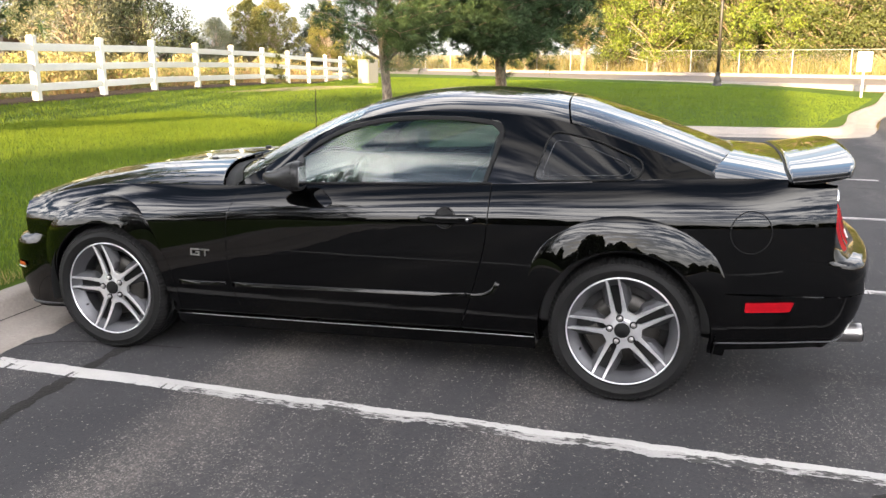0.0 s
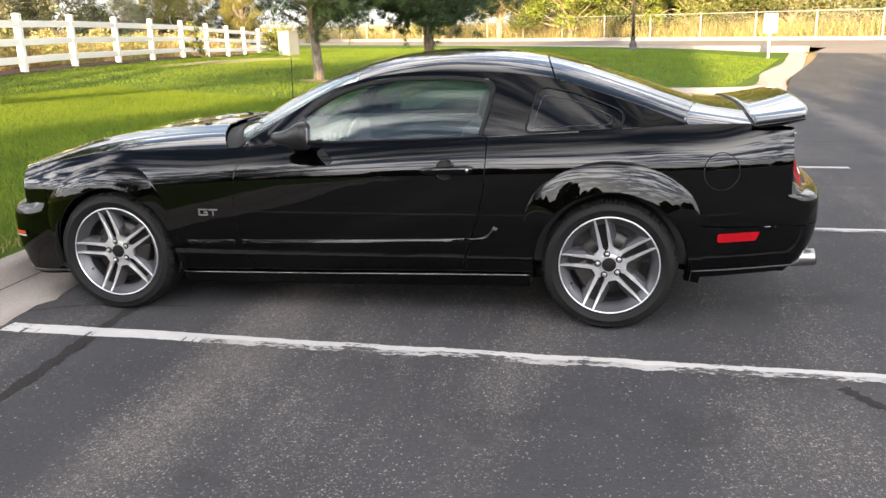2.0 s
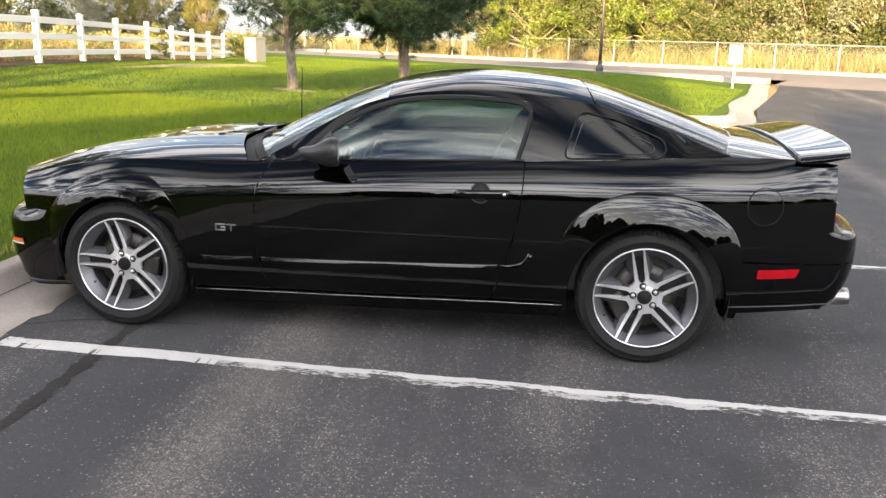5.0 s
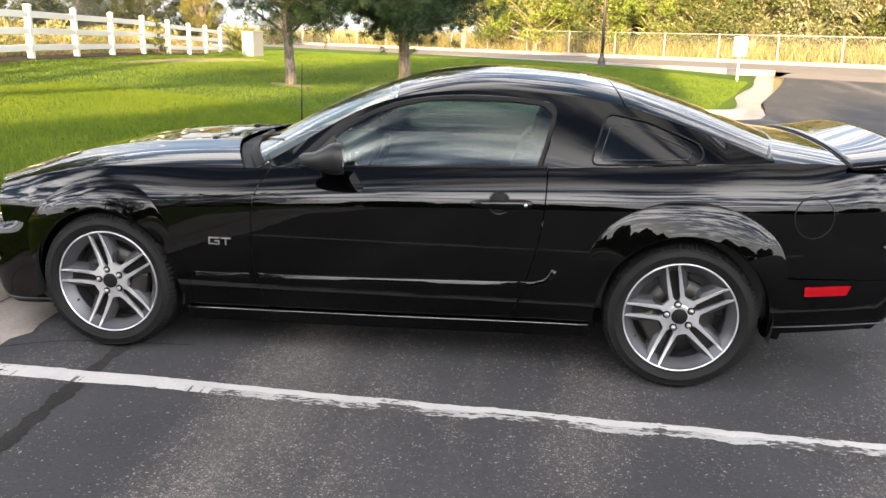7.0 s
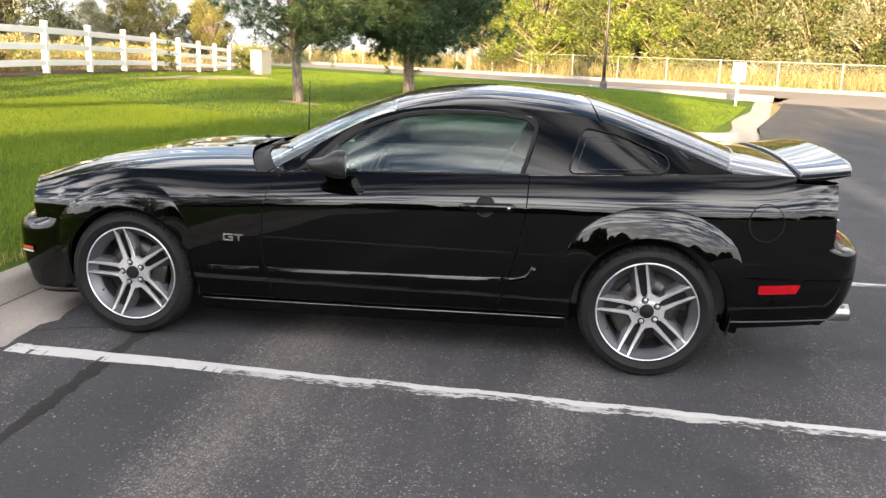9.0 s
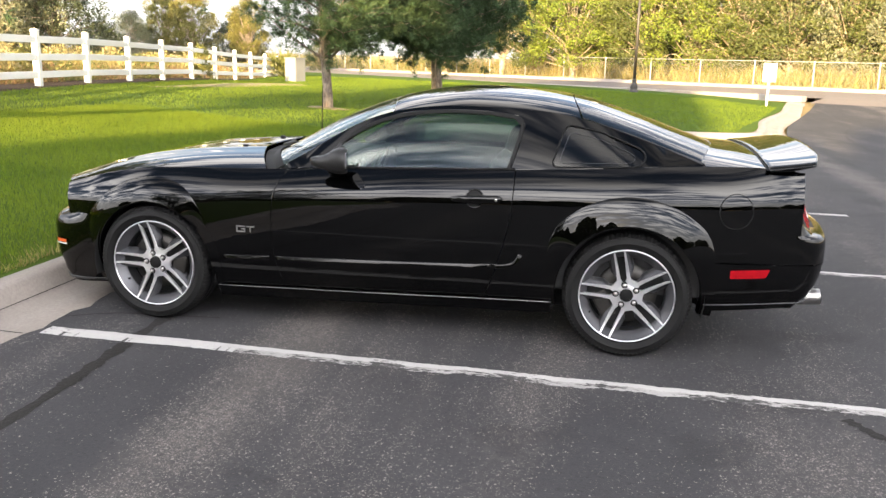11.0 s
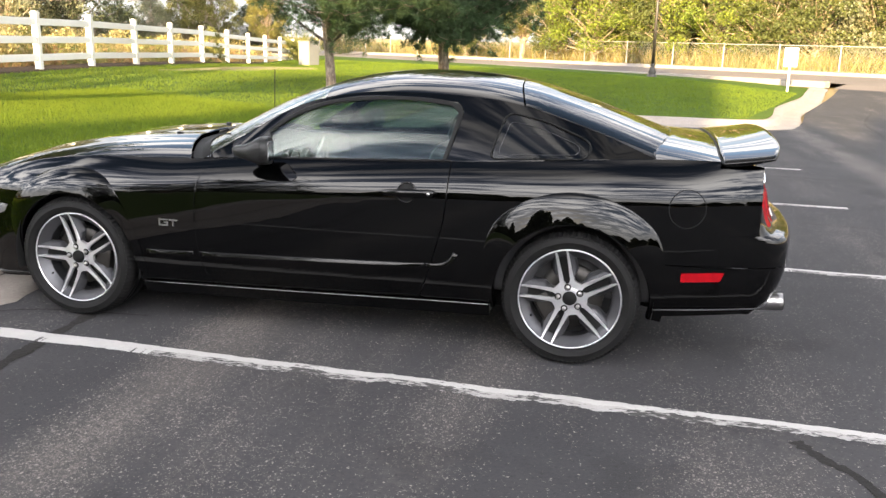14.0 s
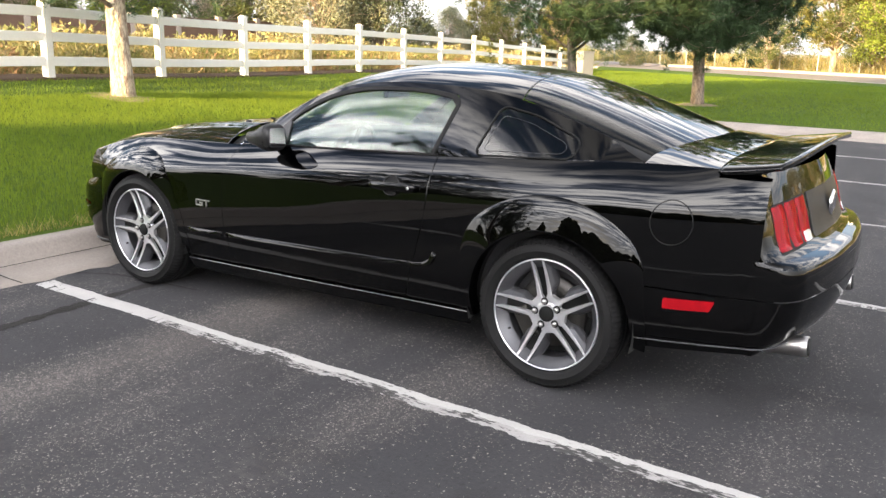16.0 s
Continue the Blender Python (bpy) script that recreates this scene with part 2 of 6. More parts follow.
def lot_asphalt():
    """Sealed asphalt: dark sealer worn through to pale aggregate in streaks, with small chips and faint stains."""
    m = material("lot_asphalt", (0.0265, 0.0262, 0.0285), 0.85, base2=(0.047, 0.0465, 0.0490), scale=2.0, fine=60, bump=0.25, bump_scale=120, spec=0.2)
    n, l = m.node_tree.nodes, m.node_tree.links
    b = n["Principled BSDF"]
    sealed = b.inputs["Base Color"].links[0].from_socket
    co = n.new("ShaderNodeTexCoord")

    def field(scale, detail, stretch=(1, 1, 1), rot=0.0, rough=0.5):
        mp, t = n.new("ShaderNodeMapping"), n.new("ShaderNodeTexNoise")
        mp.inputs["Scale"].default_value, mp.inputs["Rotation"].default_value = stretch, (0, 0, rot)
        t.inputs["Scale"].default_value, t.inputs["Detail"].default_value, t.inputs["Roughness"].default_value = scale, detail, rough
        l.new(co.outputs["Object"], mp.inputs["Vector"])
        l.new(mp.outputs[0], t.inputs["Vector"])
        return t.outputs["Fac"]

    def ramp(v, lo, hi, top=1.0):
        r = n.new("ShaderNodeMapRange")
        r.inputs["From Min"].default_value, r.inputs["From Max"].default_value, r.inputs["To Max"].default_value = lo, hi, top
        l.new(v, r.inputs["Value"])
        return r.outputs[0]

    def times(a, c):
        t = n.new("ShaderNodeMath")
        t.operation = "MULTIPLY"
        l.new(a, t.inputs[0])
        l.new(c, t.inputs[1])
        return t.outputs[0]

    def over(under, colour, fac):
        x = n.new("ShaderNodeMix")
        x.data_type = "RGBA"
        l.new(fac, x.inputs["Factor"])
        l.new(under, x.inputs["A"])
        x.inputs["B"].default_value = (*colour, 1)
        return x.outputs["Result"]

    # worn wheel streaks run across the bays
    sep = n.new("ShaderNodeSeparateXYZ")
    l.new(co.outputs["Object"], sep.inputs[0])
    wob = n.new("ShaderNodeMath")
    wob.operation = "MULTIPLY_ADD"
    wob.inputs[1].default_value = 0.42
    l.new(field(1.1, 4, rough=0.6), wob.inputs[0])
    move = n.new("ShaderNodeMath")
    move.operation = "ADD"
    move.inputs[1].default_value = 0.19
    l.new(sep.outputs["X"], move.inputs[0])
    l.new(move.outputs[0], wob.inputs[2])
    bell = n.new("ShaderNodeMath")
    bell.operation = "PINGPONG"
    bell.inputs[1].default_value = 2.6
    l.new(wob.outputs[0], bell.inputs[0])
    streak_a = times(ramp(bell.outputs[0], 0.36, 0.04, 0.95), ramp(field(0.9, 4, (1.2, 0.6, 1), 0.0, 0.65), 0.22, 0.48))
    streak_b = ramp(field(1.5, 5, (1.0, 0.16, 1), 0.03, 0.6), 0.48, 0.72, 0.45)
    mxs = n.new("ShaderNodeMath")
    mxs.operation = "MAXIMUM"
    l.new(streak_a, mxs.inputs[0])
    l.new(streak_b, mxs.inputs[1])
    streak = mxs.outputs[0]
    # pale stone flecks: a few everywhere, crowded where the sealer is worn through
    def flecks(scale, size, few, many, colour, under):
        vo = n.new("ShaderNodeTexVoronoi")
        vo.inputs["Scale"].default_value = scale
        wrap = n.new("ShaderNodeVectorMath")
        wrap.operation = "MULTIPLY_ADD"
        wrap.inputs[1].default_value = (0.02, 0.02, 0.02)
        ripple = n.new("ShaderNodeTexNoise")
        ripple.inputs["Scale"].default_value = scale * 1.7
        l.new(co.outputs["Object"], ripple.inputs["Vector"])
        l.new(ripple.outputs["Color"], wrap.inputs[0])
        l.new(co.outputs["Object"], wrap.inputs[2])
        l.new(wrap.outputs[0], vo.inputs["Vector"])
        pick = n.new("ShaderNodeSeparateColor")
        l.new(vo.outputs["Color"], pick.inputs[0])
        share = n.new("ShaderNodeMapRange")
        share.inputs["To Min"].default_value, share.inputs["To Max"].default_value = few, many
        l.new(streak, share.inputs["Value"])
        cloud = times(share.outputs[0], ramp(field(1.7, 4), 0.30, 0.62, 1.6))
        here = n.new("ShaderNodeMath")
        here.operation = "LESS_THAN"
        l.new(pick.outputs[0], here.inputs[0])
        l.new(cloud, here.inputs[1])
        return over(under, colour, times(here.outputs[0], ramp(vo.outputs["Distance"], size, size * 0.6)))

    # broad patches where the sealer has gone grey, then bare stone
    c = over(sealed, (0.060, 0.058, 0.059), ramp(field(0.55, 5, (1.0, 0.6, 1), 0.4, 0.6), 0.48, 0.68, 0.45))
    c = over(c, (0.078, 0.072, 0.069), ramp(streak, 0.10, 1.0, 0.7))
    c = over(c, (0.105, 0.094, 0.085), times(ramp(field(26, 5, rough=0.7), 0.50, 0.66), ramp(streak, 0.0, 0.8, 0.8)))
    c = over(c, (0.020, 0.019, 0.0195), ramp(field(38, 4, rough=0.7), 0.56, 0.68, 0.55))
    c = flecks(120, 0.45, 0.05, 0.95, (0.16, 0.145, 0.132), c)
    c = flecks(70, 0.38, 0.024, 0.55, (0.20, 0.182, 0.166), c)
    c = flecks(50, 0.26, 0.016, 0.08, (0.18, 0.168, 0.158), c)
    c = over(c, (0.013, 0.0125, 0.013), ramp(field(1.3, 5), 0.60, 0.64, 0.22))
    l.new(c, b.inputs["Base Color"])
    return m


M_LOT = lot_asphalt()
M_TAR = material("tar", (0.014, 0.0132, 0.0128), 0.85, spec=0.15, base2=(0.026, 0.0245, 0.023), scale=5, fine=60, bump=0.4, bump_scale=60)


def flaked(m, dark, lo, hi, stretch=(1, 1, 1), size=34.0):
    """Let the dark ground show through where paint has flaked off."""
    n, l = m.node_tree.nodes, m.node_tree.links
    b = n["Principled BSDF"]
    co, a, c = n.new("ShaderNodeTexCoord"), n.new("ShaderNodeTexNoise"), n.new("ShaderNodeTexNoise")
    a.inputs["Scale"].default_value, a.inputs["Detail"].default_value = size, 4.0
    c.inputs["Scale"].default_value, c.inputs["Detail"].default_value = 3.0, 2.0
    mp = n.new("ShaderNodeMapping")
    mp.inputs["Scale"].default_value = stretch
    l.new(co.outputs["Object"], mp.inputs["Vector"])
    l.new(mp.outputs[0], a.inputs["Vector"])
    l.new(co.outputs["Object"], c.inputs["Vector"])
    s = n.new("ShaderNodeMath")
    s.operation = "ADD"
    l.new(a.outputs["Fac"], s.inputs[0])
    l.new(c.outputs["Fac"], s.inputs[1])
    r = n.new("ShaderNodeMapRange")
    r.inputs["From Min"].default_value, r.inputs["From Max"].default_value = lo, hi
    l.new(s.outputs[0], r.inputs["Value"])
    x = n.new("ShaderNodeMix")
    x.data_type = "RGBA"
    l.new(r.outputs[0], x.inputs["Factor"])
    l.new(b.inputs["Base Color"].links[0].from_socket, x.inputs["A"])
    x.inputs["B"].default_value = (*dark, 1)
    l.new(x.outputs["Result"], b.inputs["Base Color"])


M_PAINTWORN = material("flaking_white_paint", (0.36, 0.35, 0.34), 0.8, base2=(0.24, 0.23, 0.22), scale=9, fine=120, bump=0.4, bump_scale=80)
flaked(M_PAINTLINE, (0.07, 0.068, 0.065), 1.20, 1.30, (0.5, 1.2, 1), 60.0)
flaked(M_PAINTWORN, (0.04, 0.039, 0.038), 0.95, 1.06, (0.4, 1.3, 1), 70.0)

# ---- building tools ----
from mathutils.geometry import delaunay_2d_cdt


def thing(name, label, category, group="", kind="", at=(0, 0, 0)):
    ob = new(name)
    ob.location = at
    ob.empty_display_size = 0.1
    return tagged(ob, label, category, group, kind)


def mesh_object(name, verts, faces, mat, parent=None, label="", smooth=False, normals=None):
    me = bpy.data.meshes.new(name)
    me.from_pydata([tuple(v) for v in verts], [], [tuple(int(i) for i in f) for f in faces])
    me.materials.append(mat)
    if smooth:
        me.polygons.foreach_set("use_smooth", [True] * len(me.polygons))
    if normals is not None:
        me.normals_split_custom_set_from_vertices([tuple(v) for v in normals])
    me.update()
    ob = new(name, me)
    if parent is not None:
        ob.parent = parent
    if label:
        ob["label"] = label
    return ob


def part(name, bm, mat, parent=None, label="", smooth=False):
    me = bpy.data.meshes.new(name)
    bm.to_mesh(me)
    bm.free()
    me.materials.append(mat)
    if smooth:
        me.polygons.foreach_set("use_smooth", [True] * len(me.polygons))
    ob = new(name, me)
    if parent is not None:
        ob.parent = parent
    if label:
        ob["label"] = label
    return ob


def curve(xs, ys):
    """A smooth curve through knots that doesn't overshoot."""
    xs, ys = np.array(xs, float), np.array(ys, float)
    h, d = np.diff(xs), np.diff(ys) / np.diff(xs)
    m = np.zeros(len(xs))
    m[0], m[-1] = d[0], d[-1]
    for i in range(1, len(xs) - 1):
        if d[i - 1] * d[i] > 0:
            w1, w2 = 2 * h[i] + h[i - 1], h[i] + 2 * h[i - 1]
            m[i] = (w1 + w2) / (w1 / d[i - 1] + w2 / d[i])

    def at(x):
        x = np.clip(np.asarray(x, float), xs[0], xs[-1])
        i = np.clip(np.searchsorted(xs, x) - 1, 0, len(xs) - 2)
        t = (x - xs[i]) / h[i]
        return (2 * t**3 - 3 * t**2 + 1) * ys[i] + (t**3 - 2 * t**2 + t) * h[i] * m[i] + (3 * t**2 - 2 * t**3) * ys[i + 1] + (t**3 - t**2) * h[i] * m[i + 1]

    return at


def body_curve(xs, ys, soft=0.06):
    """The same, eased so that reflections run over it without kinks."""
    c, step = curve(xs, ys), 0.01
    pad = 4 * soft
    t = np.arange(xs[0] - pad, xs[-1] + pad + step, step)
    raw = c(t)
    lo, hi = t < xs[0], t > xs[-1]
    raw[lo] += (t[lo] - xs[0]) * (ys[1] - ys[0]) / (xs[1] - xs[0])
    raw[hi] += (t[hi] - xs[-1]) * (ys[-1] - ys[-2]) / (xs[-1] - xs[-2])
    k = np.exp(-0.5 * (np.arange(-3 * soft, 3 * soft + step / 2, step) / soft) ** 2)
    k /= k.sum()
    half = len(k) // 2
    smooth_ = np.convolve(np.pad(raw, half, "edge"), k, "valid")[: len(t)]
    m = np.gradient(smooth_, step)

    def at(x):
        x = np.clip(np.asarray(x, float), xs[0] - 0.02, xs[-1] + 0.02)
        i = np.clip(((x - t[0]) / step).astype(int), 0, len(t) - 2)
        u = (x - t[i]) / step
        return (2 * u**3 - 3 * u**2 + 1) * smooth_[i] + (u**3 - 2 * u**2 + u) * step * m[i] + (3 * u**2 - 2 * u**3) * smooth_[i + 1] + (u**3 - u**2) * step * m[i + 1]

    return at


def spline(points, n=8, closed=False):
    """Points along a Catmull-Rom curve."""
    p = [np.array(q, float) for q in points]
    out, count = [], len(p)
    for i in range(count if closed else count - 1):
        a, b = p[i], p[(i + 1) % count]
        o = p[i - 1] if (closed or i > 0) else 2 * a - b
        c = p[(i + 2) % count] if (closed or i + 2 < count) else 2 * b - a
        for k in range(n):
            t = k / n
            out.append(0.5 * (2 * a + (b - o) * t + (2 * o - 5 * a + 4 * b - c) * t**2 + (3 * a - o - 3 * b + c) * t**3))
    if not closed:
        out.append(p[-1])
    return [tuple(q) for q in out]


def rounded(points, r, n=5):
    """A polygon with its corners rounded."""
    out, p = [], [np.array(q, float) for q in points]
    for i, b in enumerate(p):
        a, c = p[i - 1], p[(i + 1) % len(p)]
        ra = min(r, 0.45 * np.linalg.norm(a - b))
        rc = min(r, 0.45 * np.linalg.norm(c - b))
        s, e = b + (a - b) / np.linalg.norm(a - b) * ra, b + (c - b) / np.linalg.norm(c - b) * rc
        for k in range(n + 1):
            t = k / n
            out.append(tuple((1 - t) ** 2 * s + 2 * t * (1 - t) * b + t**2 * e))
    return out


def within(px, py, poly):
    q = np.array(poly)
    x0, y0 = q[:, 0], q[:, 1]
    x1, y1 = np.roll(x0, -1), np.roll(y0, -1)
    px, py = np.asarray(px)[:, None], np.asarray(py)[:, None]
    with np.errstate(divide="ignore", invalid="ignore"):
        cross = ((y0 > py) != (y1 > py)) & (px < (x1 - x0) * (py - y0) / (y1 - y0) + x0)
    return cross.sum(1) % 2 == 1


def dense(poly, step):
    out = []
    for a, b in zip(poly, [*poly[1:], poly[0]]):
        a, b = np.array(a, float), np.array(b, float)
        k = max(1, int(np.ceil(np.linalg.norm(b - a) / step)))
        if np.linalg.norm(b - a) > 1e-6:
            out += [tuple(a + (b - a) * i / k) for i in range(k)]
    return out


def triangles(outline, holes=(), step=0.05, along=()):
    """A filled outline with holes, in a plane: points and triangles."""
    rings = [dense(outline, step), *[dense(h, step) for h in holes]]
    pts, edges = [], []
    for r in rings:
        o = len(pts)
        pts += r
        edges += [(o + i, o + (i + 1) % len(r)) for i in range(len(r))]
    b = np.array(pts)
    lo, hi = b.min(0), b.max(0)
    gx, gy = np.meshgrid(np.arange(lo[0] + step / 2, hi[0], step), np.arange(lo[1] + step / 2, hi[1], step))
    gx, gy = gx.ravel(), gy.ravel()
    keep = within(gx, gy, outline)
    for h in holes:
        keep &= ~within(gx, gy, h)
    gx, gy = gx[keep], gy[keep]
    for line in along:
        lx, ly = np.array(line).T
        ok = within(lx, ly, outline)
        ok &= np.array([((b[:, 0] - x) ** 2 + (b[:, 1] - y) ** 2).min() for x, y in line]) > (0.3 * step) ** 2
        if len(gx):
            far = np.array([((lx - x) ** 2 + (ly - y) ** 2).min() for x, y in zip(gx, gy)]) > (0.4 * step) ** 2
            gx, gy = gx[far], gy[far]
        o = len(pts)
        pts += list(zip(lx[ok], ly[ok]))
        idx = np.flatnonzero(ok)
        edges += [(o + i, o + i + 1) for i in range(len(idx) - 1) if idx[i + 1] == idx[i] + 1]
    if len(gx):
        near = np.array([((b[:, 0] - x) ** 2 + (b[:, 1] - y) ** 2).min() for x, y in zip(gx, gy)]) > (0.45 * step) ** 2
        pts += list(zip(gx[near], gy[near]))
    v, _, f, *_ = delaunay_2d_cdt([Vector(p) for p in pts], edges, [], 0, 1e-6)
    v = np.array([tuple(p) for p in v])
    f = np.array([t for t in f if len(t) == 3])
    c = v[f].mean(1)
    ok = within(c[:, 0], c[:, 1], outline)
    for h in holes:
        ok &= ~within(c[:, 0], c[:, 1], h)
    return v, f[ok]


def panel(name, outline, field, out, mat, parent, label="", holes=(), step=0.05, thick=0.012, offset=0.0, along=()):
    """A curved sheet with thickness: an outline in the plane (a, b), lifted by field(a, b) -> places; out: the way it faces."""
    v, f = triangles(outline, holes, step, along)
    a, b = v[:, 0], v[:, 1]
    p, e = field(a, b), 1e-3
    n = np.cross(field(a + e, b) - field(a - e, b), field(a, b + e) - field(a, b - e))
    n /= np.linalg.norm(n, axis=1)[:, None] + 1e-12
    out = np.array(out, float)
    if (n @ out).sum() < 0:
        n = -n
    p = p + offset * n
    tri = p[f]
    fn = np.cross(tri[:, 1] - tri[:, 0], tri[:, 2] - tri[:, 0])
    flip = (fn * n[f].mean(1)).sum(1) < 0
    f = np.where(flip[:, None], f[:, ::-1], f)
    count = len(p)
    verts = np.concatenate([p, p - thick * n])
    used = {}
    for t in f:
        for i, j in ((t[0], t[1]), (t[1], t[2]), (t[2], t[0])):
            used[(i, j)] = 1
    rim = [(j, i, i + count, j + count) for i, j in used if (j, i) not in used]
    faces = [*map(tuple, f), *[tuple(t[::-1] + count) for t in f], *rim]
    return mesh_object(name, verts, faces, mat, parent, label, True, np.concatenate([n, -n]))


def sheet(name, grid, mat, parent, label="", closed_u=False, closed_v=False, smooth=True, caps=False):
    """A surface through a grid of places (u by v by 3)."""
    g = np.asarray(grid, float)
    nu, nv = g.shape[:2]
    faces = []
    for i in range(nu if closed_u else nu - 1):
        for j in range(nv if closed_v else nv - 1):
            i2, j2 = (i + 1) % nu, (j + 1) % nv
            faces.append((i * nv + j, i2 * nv + j, i2 * nv + j2, i * nv + j2))
    if caps:
        faces.append(tuple(range(nv))[::-1])
        faces.append(tuple((nu - 1) * nv + j for j in range(nv)))
    ob = mesh_object(name, g.reshape(-1, 3), faces, mat, parent, label, smooth)
    bm = bmesh.new()
    bm.from_mesh(ob.data)
    bmesh.ops.recalc_face_normals(bm, faces=bm.faces)
    bm.to_mesh(ob.data)
    bm.free()
    return ob


def tube(name, path, radius, mat, parent, label="", sides=8, closed=False):
    """A round bar along a path; radius: one number or one for each point."""
    p = np.array(path, float)
    r = np.broadcast_to(np.asarray(radius, float), (len(p),))
    t = np.gradient(p, axis=0)
    if closed:
        t = np.roll(p, -1, 0) - np.roll(p, 1, 0)
    t /= np.linalg.norm(t, axis=1)[:, None] + 1e-9
    ref = np.array([0, 0, 1.0]) if abs(t[:, 2]).mean() < 0.8 else np.array([1.0, 0, 0])
    a = np.cross(t, ref)
    a /= np.linalg.norm(a, axis=1)[:, None] + 1e-9
    b = np.cross(t, a)
    w = np.linspace(0, 2 * np.pi, sides, endpoint=False)
    g = p[:, None] + r[:, None, None] * (np.cos(w)[None, :, None] * a[:, None] + np.sin(w)[None, :, None] * b[:, None])
    return sheet(name, g, mat, parent, label, closed_u=closed, closed_v=True, caps=not closed)


def lathe(name, profile, mat, parent, label="", n=48, axis="y", centre=(0, 0, 0), closed=False):
    """A turned shape: profile of (radius, along the axis)."""
    w = np.linspace(0, 2 * np.pi, n, endpoint=False)
    pr = np.array(profile, float)
    c, s = np.cos(w)[:, None] * pr[:, 0], np.sin(w)[:, None] * pr[:, 0]
    al = np.broadcast_to(pr[:, 1], c.shape)
    g = np.stack({"y": (c, al, s), "z": (c, s, al), "x": (al, c, s)}[axis], -1) + np.array(centre)
    return sheet(name, g, mat, parent, label, closed_u=True, closed_v=closed)


def box(bm, lo, hi, bevel=0.0, turn=None):
    """A bevelled block, added to a bmesh."""
    made = bmesh.ops.create_cube(bm, size=1.0)["verts"]
    m = Matrix.Translation([(a + b) / 2 for a, b in zip(lo, hi)]) @ Matrix.Diagonal([*(b - a for a, b in zip(lo, hi)), 1])
    if turn is not None:
        m = turn @ m
    bmesh.ops.transform(bm, matrix=m, verts=made)
    if bevel:
        es = list({e for v in made for e in v.link_edges})
        bmesh.ops.bevel(bm, geom=es, offset=bevel, segments=2, affect="EDGES", profile=0.5)


def block(name, lo, hi, mat, parent, bevel=0.004, label="", turn=None):
    bm = bmesh.new()
    box(bm, lo, hi, bevel, turn)
    return part(name, bm, mat, parent, label)

# ---- ground, lot, kerbs, lawn, road ----
def fence_x(y):
    return -10.9 - 0.183 * (np.asarray(y) - 13.25)


def fence_foot(y):
    return np.interp(y, [-10, 3.5, 6, 9, 13, 16, 21.5, 24.4, 27.5, 33, 35.5, 40], [0.85, 0.83, 0.78, 0.74, 0.74, 0.70, 0.62, 0.52, 0.43, 0.30, 0.22, 0.2])


def lawn_z(x, y):
    """The lawn swells up from the kerb to the foot of the fence, and from the island's kerb."""
    x, y = np.asarray(x, float), np.asarray(y, float)
    u = np.clip((-x - 2.47) / (-fence_x(y) - 2.47), 0, 1.3)
    left = (fence_foot(y) - 0.15) * np.minimum(u, 1.0) ** 0.85
    edge = np.interp(y, [13.0, 14.5, 17, 21, 25, 30], [4.2, 4.6, 5.05, 6.2, 7.3, 8.6])
    d = np.maximum(np.minimum(y - 13.0, edge - x), 0)
    return 0.15 + np.maximum(left, 0.30 * (1 - np.exp(-d / 5.0)))


ROAD_Z = 0.33
road_dir, road_n = np.array([-0.83, 0.558]), np.array([0.558, 0.83])


def on_road(along, across):
    p = road_dir * along + road_n * across
    return float(p[0]), float(p[1])


def base_z(x, y):
    """The land under everything: level by the lot, up to the road and the field beyond."""
    n = np.asarray(x) * road_n[0] + np.asarray(y) * road_n[1]
    rise = 0.42 * np.clip((n - 20) / 9.0, 0, 1)
    left = (fence_foot(y) + 0.0) * np.clip((-np.asarray(x) - 3.0) / 7.0, 0, 1)
    left = left * np.clip((np.asarray(y) + 5.2) / 2.0, 0, 1)
    apron = 0.16 * np.clip((np.asarray(x) - 5.5) / 2.0, 0, 1) * np.clip((33.0 - n) / 2.0, 0, 1)
    return np.maximum(rise, left) - 0.06 - apron


ground = [[(x, y, float(base_z(x, y))) for y in np.concatenate([[-900, -300, -120, -60], np.arange(-30, 75, 2.5), [90, 130, 200, 400, 1500]])] for x in np.concatenate([[-1500, -500, -200, -120, -80], np.arange(-55, 45, 2.5), [60, 90, 150, 400, 1200]])]
g = sheet("ground", ground, M_FIELD, None)
tagged(g, "dry golden field of weeds reaching to the horizon", "ground", kind="structure")

lot_edge = [(-40, -40), (-40, -12.3), (-2.4, -12.2), (-2.27, -11.9), (-2.27, 12.55), (3.9, 12.50), (4.75, 13.1), (5.25, 14.6), (5.85, 17.6), (6.6, 20.2), (7.8, 24.0), (8.8, 27.5), (9.3, 30.0), (22, 22), (40, 12), (45, -40)]


def lot_z(x, y):
    n = np.asarray(x) * road_n[0] + np.asarray(y) * road_n[1]
    return 0.36 * np.clip((n - 20.5) / 9.0, 0, 1) ** 1.3


v, f = triangles(lot_edge, step=1.5)
lot = mesh_object("parking_lot", np.column_stack([v, lot_z(v[:, 0], v[:, 1])]), f, M_LOT, smooth=True)
tagged(lot, "dark sealed asphalt lot with worn streaks of pale aggregate", "pavement", kind="structure")

